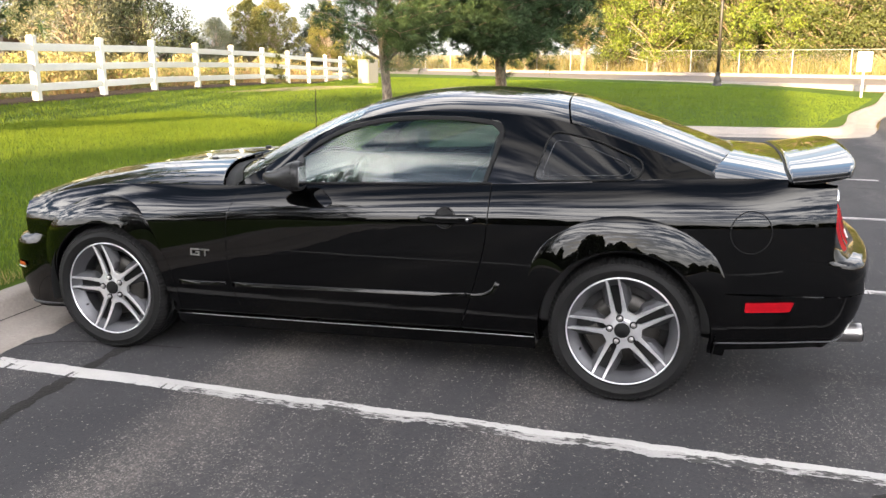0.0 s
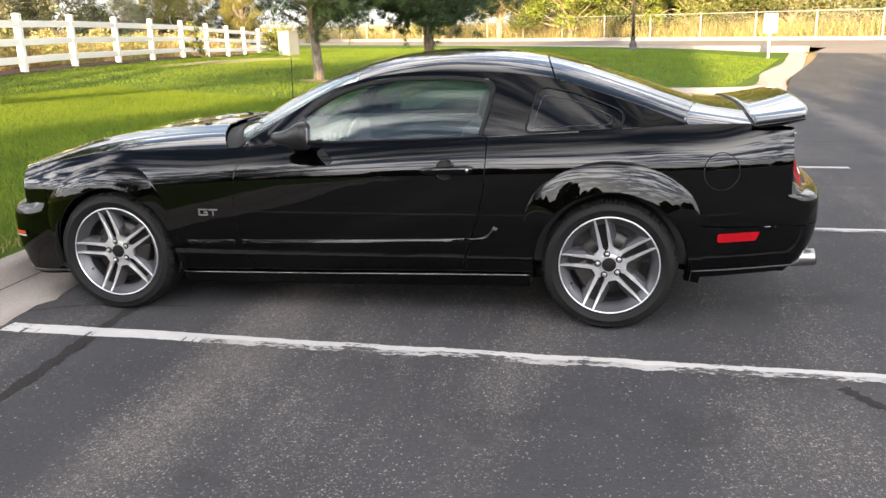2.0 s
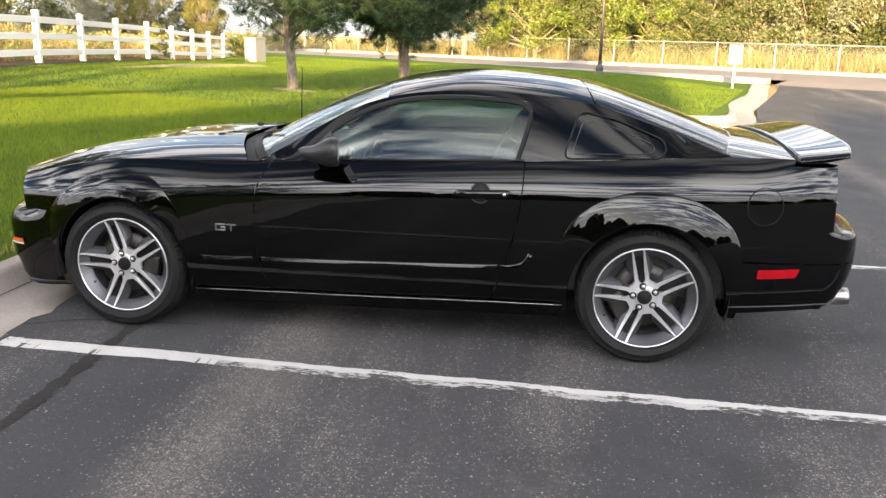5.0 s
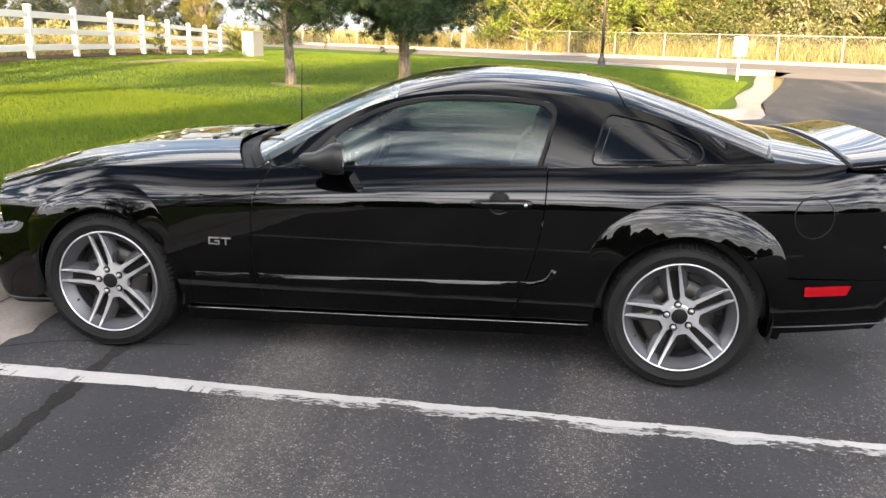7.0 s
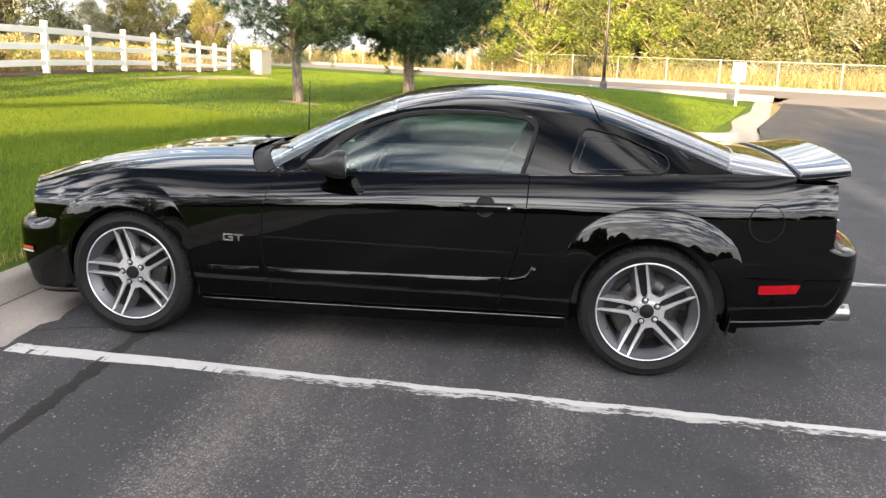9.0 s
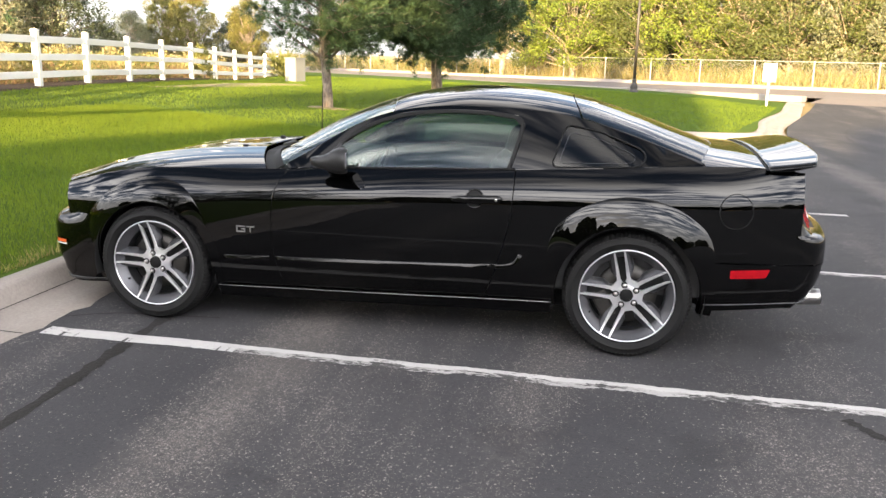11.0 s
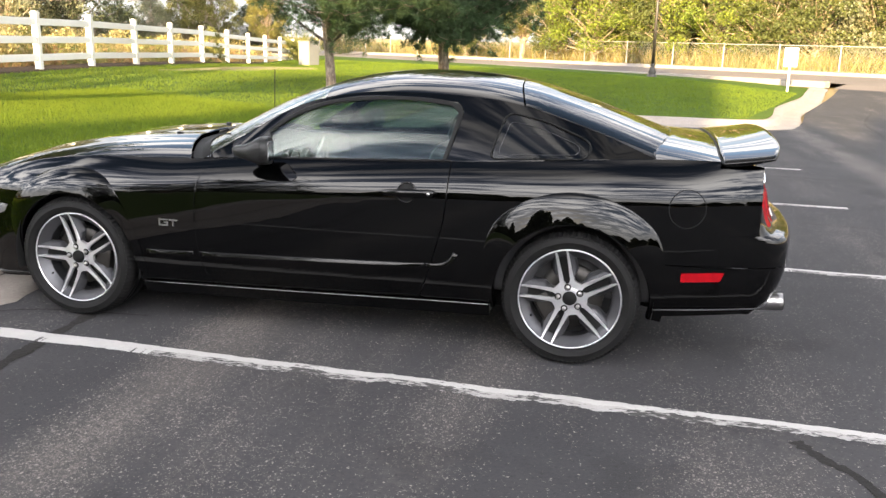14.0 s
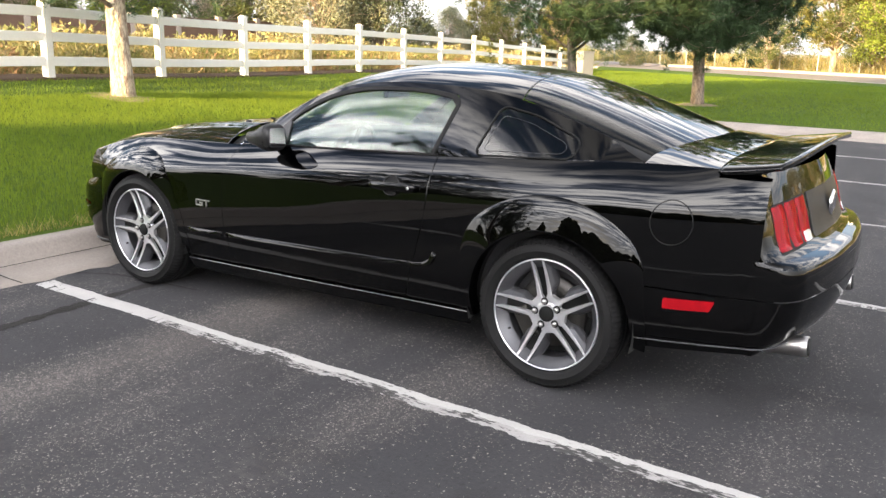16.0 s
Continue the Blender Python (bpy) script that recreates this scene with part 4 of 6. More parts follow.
panel("roof_skin", strip_outline(-0.02, 0.99, lambda x: rail_y(x) - 0.001, bow0=0.04, bow1=0.07), roof, (0, 0, 1), M_PAINT, car, step=0.05)
ws = panel("windscreen", strip_outline(-0.83, -0.024, lambda x: rail_y(x) - 0.003, bow0=0.20, bow1=0.04), roof, (-0.5, 0, 1), M_SHIELD, car, "clear raked windscreen", step=0.06, thick=0.005, offset=-0.004)
ws.visible_shadow = False
rs = panel("rear_window", strip_outline(0.998, 1.80, lambda x: rail_y(x) - 0.012, bow0=0.07, bow1=-0.10), roof, (0.5, 0, 1), M_GLASS_DARK, car, "dark tinted sloping rear window", step=0.05, thick=0.005, offset=0.0)
panel("bonnet", strip_outline(lambda y: -2.275 + 0.295 * abs(y) ** 2.2, -0.90, lambda x: hood_edge(x) - 0.004, bow1=0.215), bonnet, (0, 0, 1), M_PAINT, car, step=0.04)
def lid_front(y):
    return 1.812 - 0.10 * min(1.0, abs(y) / 0.83) ** 2


panel("boot_lid", strip_outline(lid_front, 2.21, lambda x: hood_edge(x) - 0.004, bow1=-0.06), deck, (0, 0, 1), M_PAINT, car, step=0.04)
ys = np.linspace(-1, 1, 33)
fill_a = [roof(np.array([1.80 - 0.10 * y * y]), np.array([y * float(rail_y(1.80 - 0.10 * y * y) - 0.014)]))[0] - np.array([0.004, 0, 0.004]) for y in ys]
fill_b = [deck(np.array([lid_front(y) + 0.002]), np.array([y * float(hood_edge(lid_front(y)) - 0.006)]))[0] - np.array([-0.006, 0, 0.004]) for y in ys]
sheet("rear_scuttle", [fill_a, [(np.array(a) + np.array(b)) / 2 - np.array([0, 0, 0.003]) for a, b in zip(fill_a, fill_b)], fill_b], M_PAINT, car)
for s in (-1, 1):
    xs = np.linspace(1.15, 1.715, 18)
    glass_edge = [(x, s * float(rail_y(x) - 0.016), roof(np.array([x]), np.array([float(rail_y(x) - 0.016)]))[0, 2] - 0.003) for x in xs]
    rail_edge = [(x, s * (float(green_y(np.array(x), rail_z(x))) - 0.002), float(rail_z(x)) - 0.002) for x in xs]
    low_edge = [(x, s * (float(green_y(np.array(x), rail_z(x) - 0.03)) - 0.006), float(rail_z(x)) - 0.03) for x in xs]
    sheet("rear_pillar_edge", [glass_edge, rail_edge, low_edge], M_SEAL, car)
panel("cowl_panel", strip_outline(-0.896, -0.74, lambda x: hood_edge(x) - 0.02, bow0=0.215, bow1=0.20), lambda x, y: bonnet(x, y) - np.array([0, 0, 0.028]), (0, 0, 1), M_SEAL, car, step=0.04)

# rear end: bumper and tail panel wrap round the corners
rear_plan = spline([(1.752, 0.903), (1.9, 0.888), (2.05, 0.864), (2.15, 0.843), (2.21, 0.824), (2.252, 0.797), (2.282, 0.75), (2.306, 0.68), (2.338, 0.54), (2.372, 0.30), (2.387, 0.0)], 6)
rear_plan = [(x, -y) for x, y in rear_plan] + [(x, y) for x, y in rear_plan[-2::-1]]
out_x = curve([0.12, 0.20, 0.27, 0.33, 0.45, 0.56, 0.64, 0.685, 0.70, 0.74, 0.85, 0.97, 1.03], [-0.16, -0.10, -0.055, -0.02, 0.04, 0.058, 0.058, 0.042, -0.01, -0.05, -0.085, -0.125, -0.15])


def rear_row(z, start=0, push=0.0):
    k = len(rear_plan)
    row = []
    for i, (x, y) in enumerate(rear_plan):
        back = max(0.0, min(1.0, (x - 2.17) / 0.13))
        yy = abs(y)
        inset = float(low_in(np.array(z))) * (1 - back)
        if z > 0.70:
            inset = 0.0
            yy = min(yy, float(side_y(np.array(min(x, 2.205)), np.array(z)))) if x < 2.23 else yy - float(belt_in(2.15)) * max(0, (z - 0.85) / 0.17) * 0.9
        row.append((x + (float(out_x(np.array(z))) + push) * back, math.copysign(max(yy - inset, 0), y), z))
    return row


def rear_low(z):
    """A bumper row; the lowest ones rise towards the back with the bright edge."""
    row = rear_row(z)
    if z >= 0.37:
        return row
    return [(x, y, 0.37 - (0.37 - z) / 0.13 * (0.37 - (0.272 + 0.075 * max(0, x - 1.75)))) for x, y, _ in row]


bumper = [rear_low(z) for z in (0.24, 0.27, 0.30, 0.335, 0.37, 0.42, 0.47, 0.51, SEAM_Z - 0.006)]
sheet("rear_bumper", bumper, M_PAINT, car)
cut = [i for i, (x, y) in enumerate(rear_plan) if x > 2.045]
upper = [[rear_row(z)[i] for i in range(cut[0] - 1, cut[-1] + 2)] for z in (0.549, 0.58, 0.61, 0.64, 0.665, 0.68, 0.69, 0.697, 0.70)]
sheet("bumper_top", upper, M_PAINT, car)
tail_i = [i for i, (x, y) in enumerate(rear_plan) if x > 2.198]
tail = [[rear_row(z)[i] for i in range(tail_i[0], tail_i[-1] + 1)] for z in (0.70, 0.72, 0.76, 0.80, 0.85, 0.90, 0.95, 0.99, 1.02)]
sheet("tail_panel", tail, M_PAINT, car)


# ---- car details ----
def plan_at(plan, y):
    q = sorted([(abs(b), a) for a, b in plan])
    return np.interp(np.abs(y), [k[0] for k in q], [k[1] for k in q])


def tail_place(y, z):
    x = plan_at(rear_plan, np.abs(y) + belt_in(2.15) * np.clip((z - 0.85) / 0.17, 0, 1) * 0.9)
    return np.stack([x + out_x(z) * np.clip((x - 2.17) / 0.13, 0, 1), y, z], -1)


# tail lamps: three upright red lenses a side in a dark bezel
for s in (-1, 1):
    bez = rounded([(s * 0.718, 0.712), (s * 0.716, 0.899), (s * 0.372, 0.918), (s * 0.380, 0.728)], 0.02)
    bezel = panel("tail_lamp", bez, tail_place, (1, 0, 0), M_SEAL, car, "three-segment red tail lamp in a dark bezel", step=0.04, thick=0.02, offset=0.001)
    for k in range(3):
        y0, y1 = 0.712 - 0.111 * k, 0.612 - 0.111 * k
        zt = lambda y: 0.893 + (0.722 - y) * 0.055
        zl = lambda y: 0.722 + (0.722 - y) * 0.045
        lens = rounded([(s * y0, zl(y0)), (s * y0, zt(y0)), (s * y1, zt(y1)), (s * y1, zl(y1))], 0.014)
        bow = lambda y, z, a=y0, b=y1: tail_place(y, z) + np.stack([0.005 * np.sin(np.pi * np.clip((np.abs(y) - b) / (a - b), 0, 1)) ** 0.7, 0 * y, 0 * z], -1)
        panel("lens", lens, bow, (1, 0, 0), M_RED, bezel, "ribbed red lens", step=0.02, thick=0.012, offset=0.003)
    rev = rounded([(s * 0.475, 0.735), (s * 0.475, 0.775), (s * 0.415, 0.777), (s * 0.415, 0.737)], 0.008)
    panel("reversing_lens", rev, lambda y, z: tail_place(y, z) + np.array([0.006, 0, 0]), (1, 0, 0), M_CLEAR, bezel, "clear reversing lens", step=0.03, thick=0.01, offset=0.006)
mid = rounded([(-0.36, 0.735), (-0.352, 0.918), (0.352, 0.918), (0.36, 0.735)], 0.015)
panel("tail_trim", mid, tail_place, (1, 0, 0), M_BLACK, car, "black centre trim panel", step=0.06, thick=0.012, offset=0.004)
emblem = lathe("rear_emblem", [(0.0, 0.012), (0.045, 0.012), (0.058, 0.008), (0.062, 0.0)], M_CHROME, car, "plain round bright emblem", 32, "x", (2.318, 0, 0.83))

# spoiler: one wing with its ends turned down to the boot lid
rows, front_edge = [], []
half_y = np.array([0.0, 0.18, 0.35, 0.48, 0.58, 0.64, 0.69, 0.73, 0.765, 0.79, 0.803, 0.81])
for y in np.concatenate([-half_y[:0:-1], half_y]):
    a = abs(y)
    e = min(max((a - 0.56) / 0.25, 0), 1) ** 2
    lead = 2.03 - 0.03 * (a / 0.8) ** 2 + 0.02 * e
    trail = 2.305 - 0.030 * (a / 0.8) ** 2 - 0.035 * e
    zl = float(deck(np.array([lead]), np.array([y]))[0, 2]) + 0.012
    zt = 1.128 - 0.042 * (a / 0.8) ** 2 - 0.012 * e
    end = 0.0 if a < 0.80 else (0.004 if a < 0.805 else 0.010)
    row = []
    for u in (0.0, 0.02, 0.08, 0.2, 0.4, 0.6, 0.8, 0.93, 0.985, 1.0):
        row.append((lead + (trail - lead) * u, y, zl - end + (zt - zl) * (0.75 * u + 0.25 * u * u) - (0.006 if u == 0 else 0.0) - (0.004 if u == 1.0 else 0)))
    for u in (1.0, 0.97, 0.85, 0.6, 0.35, 0.15, 0.03):
        row.append((lead + (trail - lead) * u, y, zl - 0.014 + end + max(0.0, (u - 0.45) / 0.55) ** 1.1 * (zt - zl - 0.010) - 0.012 * e * (1 - u)))
    rows.append(row)
    front_edge.append((lead - 0.002, y, zl - 0.012))
sheet("spoiler", rows, M_PAINT, car, "black rear wing spoiler", closed_v=True, caps=True)
tube("spoiler_gap", front_edge, 0.006, M_SEAL, car, "dark gap under the spoiler", 6)

# lower rear edge with bright line, and tail pipes
edge = [(x, y, z) for x, y, z in rear_row(0.325, push=0.012)]
edge = [(x, y * 1.006, 0.318 + 0.055 * max(0, x - 1.75)) for x, y, z in edge]
tube("bumper_edge", edge, 0.003, M_GREY, car, "thin bright bumper edge", 6)
for s in (-1, 1):
    tip = spline([(2.10, s * 0.60, 0.315), (2.25, s * 0.60, 0.322), (2.385, s * 0.602, 0.333)], 5)
    tube("tail_pipe", tip, 0.043, M_STEEL, car, "bright steel tail pipe", 20)
    tube("tail_pipe_bore", [(2.380, s * 0.602, 0.3325), (2.389, s * 0.602, 0.3334)], 0.036, M_DARK, car, sides=20)

# front bumper, grille, lamps
front_plan = spline([(-1.728, 0.868), (-1.85, 0.836), (-1.94, 0.795), (-2.01, 0.735), (-2.07, 0.65), (-2.14, 0.50), (-2.21, 0.30), (-2.25, 0.0)], 6)
front_plan = [(x, -y) for x, y in front_plan] + [(x, y) for x, y in front_plan[-2::-1]]
out_f = curve([0.15, 0.19, 0.23, 0.30, 0.40, 0.50, 0.545, 0.57, 0.59, 0.60], [-0.05, 0.0, 0.03, 0.045, 0.055, 0.062, 0.055, 0.035, -0.01, -0.04])


def front_row(z, push=0.0):
    row = []
    for x, y in front_plan:
        go = min(max((-1.76 - x) / 0.22, 0), 1)
        inset = float(low_in(np.array(z))) * (1 - go)
        row.append((x - (float(out_f(np.array(z))) + push) * go, y * (1 - inset / max(abs(y), 0.3)) * (1 + 0.03 * go * min(1, max(0, (0.58 - z) / 0.05)) * (z > 0.3)), z))
    return row


sheet("front_bumper", [front_row(z) for z in (0.165, 0.18, 0.20, 0.23, 0.27, 0.33, 0.40, 0.46, 0.51, 0.54, 0.56, 0.575, 0.588, 0.60)], M_PAINT, car)
tube("front_lip", [(x, y * 0.995, z) for x, y, z in front_row(0.185, 0.01)], 0.009, M_BLACK, car, "black lower lip", 6)
nose = [[(x + 0.055, y * 0.985, z) for x, y, z in front_row(0.60)], [(x + 0.05, y * 0.975, z + 0.05) for x, y, z in front_row(0.60)], [(x + 0.04, y * 0.965, z + 0.11) for x, y, z in front_row(0.60)], [(x + 0.06, y * 0.95, z + 0.15) for x, y, z in front_row(0.60)]]
k0 = [i for i, (x, y) in enumerate(front_plan) if x < -1.94]
sheet("grille", [[r[i] for i in range(k0[0], k0[-1] + 1)] for r in nose], M_BLACK, car, "black grille between the headlamps")


for s in (-1, 1):
    hl = rounded([(s * 0.45, 0.605), (s * 0.46, 0.685), (s * 0.735, 0.70), (s * 0.755, 0.605)], 0.02)
    panel("headlamp", hl, lambda y, z: np.stack([plan_at(front_plan, y) + 0.035, y, z], -1), (-1, 0, 0), M_CLEAR, car, "clear headlamp", step=0.04, thick=0.03)
    for z0, z1, mat, nm in ((0.412, 0.432, M_AMBER, "indicator_amber"), (0.400, 0.409, M_CLEAR, "indicator_clear")):
        g_rows = []
        for z in np.linspace(z0, z1, 4):
            row = [p for p, (px, py) in zip(front_row(z, 0.006), front_plan) if -2.03 <= px <= -1.90 and py * s > 0]
            g_rows.append([(a - 0.002, b * 1.008, c) for a, b, c in row])
        sheet(nm, g_rows, mat, car, "front corner lamp lens")

# side markers, fuel flap, badge, handles, mirrors
for s in (-1, 1):
    out = (0, s, 0)
    mk = rounded([(1.866, 0.471), (1.866, 0.514), (2.064, 0.524), (2.046, 0.481)], 0.007)

    def bumper_side(x, z, s=s):
        y = np.interp(x, [p[0] for p in rear_plan if p[1] <= 0 and p[0] < 2.2], [-p[1] for p in rear_plan if p[1] <= 0 and p[0] < 2.2]) - low_in(z)
        return np.stack([x, s * y, z], -1)

    panel("side_marker", mk, bumper_side, out, M_RED, car, "red rear side marker lens", step=0.03, thick=0.01, offset=0.007)
    handle_c = (0.535, 0.822)
    cup = [(handle_c[0] - 0.005 + 0.048 * math.cos(w), handle_c[1] + 0.048 * math.sin(w)) for w in np.linspace(0, 2 * math.pi, 24, endpoint=False)]
    hd = panel("door_handle", cup, side(s), out, M_DARK, car, "black pull handle over a round cup", step=0.02, thick=0.004, offset=0.0025)
    tube("cup_rim", [(x, s * (float(side_y(np.array(x), np.array(z))) + 0.004), z) for x, z in cup], 0.0045, M_PAINT, hd, sides=8, closed=True)
    bar_rows = []
    for x, rz in ((0.402, 0.003), (0.408, 0.008), (0.425, 0.0125), (0.46, 0.0145), (0.53, 0.0155), (0.60, 0.016), (0.645, 0.0165), (0.667, 0.014), (0.675, 0.010), (0.678, 0.004)):
        zc = 0.818 + 0.030 * (x - 0.402)
        yc = float(side_y(np.array(x), np.array(zc))) + 0.004 + 0.022 * min(1.0, (x - 0.39) / 0.06, (0.695 - x) / 0.03)
        bar_rows.append([(x, s * (yc + 0.9 * rz * math.cos(w)), zc + 1.35 * rz * math.sin(w)) for w in np.linspace(0, 2 * math.pi, 14, endpoint=False)])
    sheet("handle_bar", bar_rows, M_PAINT, hd, "black pull bar", closed_v=True, caps=True)
    yy = float(side_y(np.array(0.645), np.array(0.826)))
    if s < 0:
        lathe("lock_barrel", [(0.0, -0.004), (0.008, -0.003), (0.0095, 0.006)], M_STEEL, hd, "steel lock barrel", 14, "y", (0.648, s * (yy + 0.038), 0.826))
    if s < 0:
        ring = [(1.87 + 0.083 * math.cos(w), 0.818 + 0.088 * math.sin(w)) for w in np.linspace(0, 2 * math.pi, 40, endpoint=False)]
        flap = panel("fuel_flap", ring, side(s), out, M_PAINT, car, "round black fuel flap", step=0.03, thick=0.006, offset=0.004)
        tube("flap_gap", [(x, s * (float(side_y(np.array(x), np.array(z))) + 0.002), z) for x, z in ring], 0.003, M_SEAL, flap, sides=6, closed=True)
for s in (-1,):
    bm = bmesh.new()
    for x0, x1, z0, z1 in ((-0.818, -0.811, 0.566, 0.602), (-0.811, -0.765, 0.595, 0.602), (-0.811, -0.765, 0.566, 0.573), (-0.772, -0.765, 0.573, 0.588), (-0.789, -0.772, 0.581, 0.588), (-0.758, -0.710, 0.595, 0.602), (-0.738, -0.731, 0.566, 0.595)):
        y = float(side_y(np.array((x0 + x1) / 2), np.array(0.58)))
        box(bm, (x0, -y - 0.007, z0), (x1, -y + 0.002, z1), 0.0012)
    part("wing_badge", bm, M_STEEL, car, "grey metal letters on the wing")

MIRROR = ((-0.364, 0.990, 0.006, 0.010), (-0.360, 0.989, 0.018, 0.028), (-0.345, 0.987, 0.028, 0.046), (-0.315, 0.985, 0.034, 0.064), (-0.285, 0.986, 0.040, 0.075), (-0.255, 0.989, 0.053, 0.084), (-0.232, 0.993, 0.065, 0.089), (-0.205, 0.9965, 0.071, 0.090), (-0.18, 0.997, 0.070, 0.089), (-0.165, 0.995, 0.064, 0.084))
for s in (-1, 1):
    # mirror: a rounded shell with a flat glass at the back, on a stalk from the sail
    rows = []
    for x, zc, hh, hw in MIRROR:
        ring = []
        for v in np.linspace(0, 2 * math.pi, 28, endpoint=False):
            cy, cz = math.cos(v), math.sin(v)
            yy = 0.950 + hw * math.copysign(abs(cy) ** 0.72, cy)
            ring.append((x + 1.1 * (x + 0.364) * (yy - 0.95), s * yy, zc + hh * math.copysign(abs(cz) ** 0.8, cz) + 0.06 * (yy - 0.95)))
        rows.append(ring)
    shell = sheet("door_mirror", rows, M_BLACK, car, "black teardrop door mirror shell", closed_v=True, caps=True)
    seam_y, seam_z = np.cos(np.linspace(0, 2 * math.pi, 28, endpoint=False)), np.sin(np.linspace(0, 2 * math.pi, 28, endpoint=False))
    tube("mirror_seam", [(-0.2005 + 0.18 * 0.0905 * math.copysign(abs(a) ** 0.72, a), s * (0.95 + 0.0905 * math.copysign(abs(a) ** 0.72, a)), 0.9965 + 0.0712 * math.copysign(abs(b) ** 0.8, b) + 0.0054 * a) for a, b in zip(seam_y, seam_z)], 0.0012, M_SEAL, shell, sides=4, closed=True)
    gl = rounded([(s * 0.880, 0.945), (s * 0.878, 1.040), (s * 1.020, 1.050), (s * 1.022, 0.952)], 0.022)
    panel("mirror_glass", gl, lambda y, z: np.stack([-0.1625 + 0.22 * (np.abs(y) - 0.95), y, z], -1), (1, 0, 0), M_CHROME, shell, "mirror glass", step=0.04, thick=0.004)
    foot = [[(x, s * y, zc + hh * math.sin(v)) for v in np.linspace(0, 2 * math.pi, 14, endpoint=False) for x in (xc + 0.055 * math.cos(v),)] for y, xc, zc, hh in ((0.800, -0.285, 0.965, 0.030), (0.845, -0.278, 0.968, 0.024), (0.885, -0.262, 0.975, 0.030))]
    sheet("mirror_foot", foot, M_BLACK, shell, closed_v=True, caps=True)

# aerial, washer jets, wipers
tube("aerial", [(-0.87, 0.735, 0.90), (-0.868, 0.735, 1.10), (-0.862, 0.735, 1.33)], [0.006, 0.0035, 0.003], M_SEAL, car, "thin black aerial rod", 6)
for y in (-0.318, 0.318):
    z = float(bonnet(np.array([-1.014]), np.array([y]))[0, 2])
    block("washer_jet", (-1.03, y - 0.012, z - 0.004), (-0.998, y + 0.012, z + 0.010), M_BLACK, car, 0.004)
for y0, y1 in ((0.55, -0.02), (-0.02, -0.56)):
    pts = [(x, y, float(roof(np.array([x]), np.array([y]))[0, 2]) + 0.018) for x, y in ((-0.80 + 0.17 * y0 * y0 / 0.4, y0), (-0.77, (y0 + y1) / 2), (-0.74 + 0.2 * y1 * y1 / 0.4, y1))]
    tube("wiper", pts, [0.010, 0.008, 0.006], M_BLACK, car, "black wiper arm", 6)

# underbody, wheel housings
block("underbody", (-1.98, -0.60, 0.175), (1.70, 0.60, 0.30), M_DARK, car, 0.02)
block("cabin_floor", (-0.95, -0.84, 0.20), (0.94, 0.84, 0.31), M_DARK, car, 0.02)
block("boot_well", (1.76, -0.80, 0.30), (2.12, 0.80, 0.52), M_DARK, car, 0.02)
block("engine_bay", (-1.95, -0.58, 0.30), (-0.95, 0.58, 0.70), M_DARK, car, 0.02)
for hx, r in ((HUB_F, ARCH_F), (HUB_R, ARCH_R)):
    for s in (-1, 1):
        rows = []
        for w in np.linspace(math.radians(-14), math.radians(194), 26):
            rows.append([(hx - rr * math.cos(w), s * yy, HUB_Z + rr * math.sin(w)) for rr, yy in ((0.02, 0.60), (r + 0.012, 0.605), (r + 0.012, 0.895))])
        sheet("wheel_housing", rows, M_DARK, car)
for s in (-1, 1):
    block("mud_flap", (1.735, min(s * 0.68, s * 0.865), 0.30), (1.75, max(s * 0.68, s * 0.865), 0.42), M_BLACK, car, 0.004)
    block("front_flap", (-0.972, min(s * 0.70, s * 0.855), 0.20), (-0.958, max(s * 0.70, s * 0.855), 0.36), M_SEAL, car, 0.004)

# cabin
block("dashboard", (-0.66, -0.70, 0.66), (-0.28, 0.70, 0.925), M_TRIM, car, 0.06)
block("dash_top", (-0.78, -0.66, 0.86), (-0.40, 0.66, 0.93), M_TRIM, car, 0.03)
block("centre_console", (-0.35, -0.13, 0.30), (0.55, 0.13, 0.60), M_TRIM, car, 0.03)
for s in (-1, 1):
    block("door_card", (-0.55, min(s * 0.76, s * 0.80), 0.32), (0.70, max(s * 0.76, s * 0.80), 0.925), M_TRIM, car, 0.015)
    block("rear_side_trim", (0.74, min(s * 0.72, s * 0.78), 0.32), (1.74, max(s * 0.72, s * 0.78), 0.96), M_TRIM, car, 0.015)
wheel_ring = lathe("steering_wheel", [(0.178 + 0.014 * math.cos(a), 0.014 * math.sin(a)) for a in np.linspace(0, 2 * math.pi, 8, endpoint=False)], M_TRIM, car, "black three-spoke steering wheel", 32, "x", closed=True)
wheel_ring.matrix_basis = pose(-0.155, -0.36, 0.865, 0, 22, 0)
hub = block("steering_hub", (-0.03, -0.06, -0.05), (0.01, 0.06, 0.05), M_TRIM, wheel_ring, 0.012)
for a in (90, 210, 330):
    sp = block("spoke", (-0.012, -0.016, 0.03), (0.0, 0.016, 0.175), M_STEEL, wheel_ring, 0.004, "silver spoke")
    sp.matrix_basis = pose(0, 0, 0, a - 90, 0, 0)
for y in (-0.50, -0.36, -0.22):
    lathe("dial", [(0.0, 0.0), (0.045, 0.002), (0.05, 0.008), (0.054, 0.0)], M_STEEL, car, "silver-rimmed dial", 20, "x", (-0.282, y, 0.87))
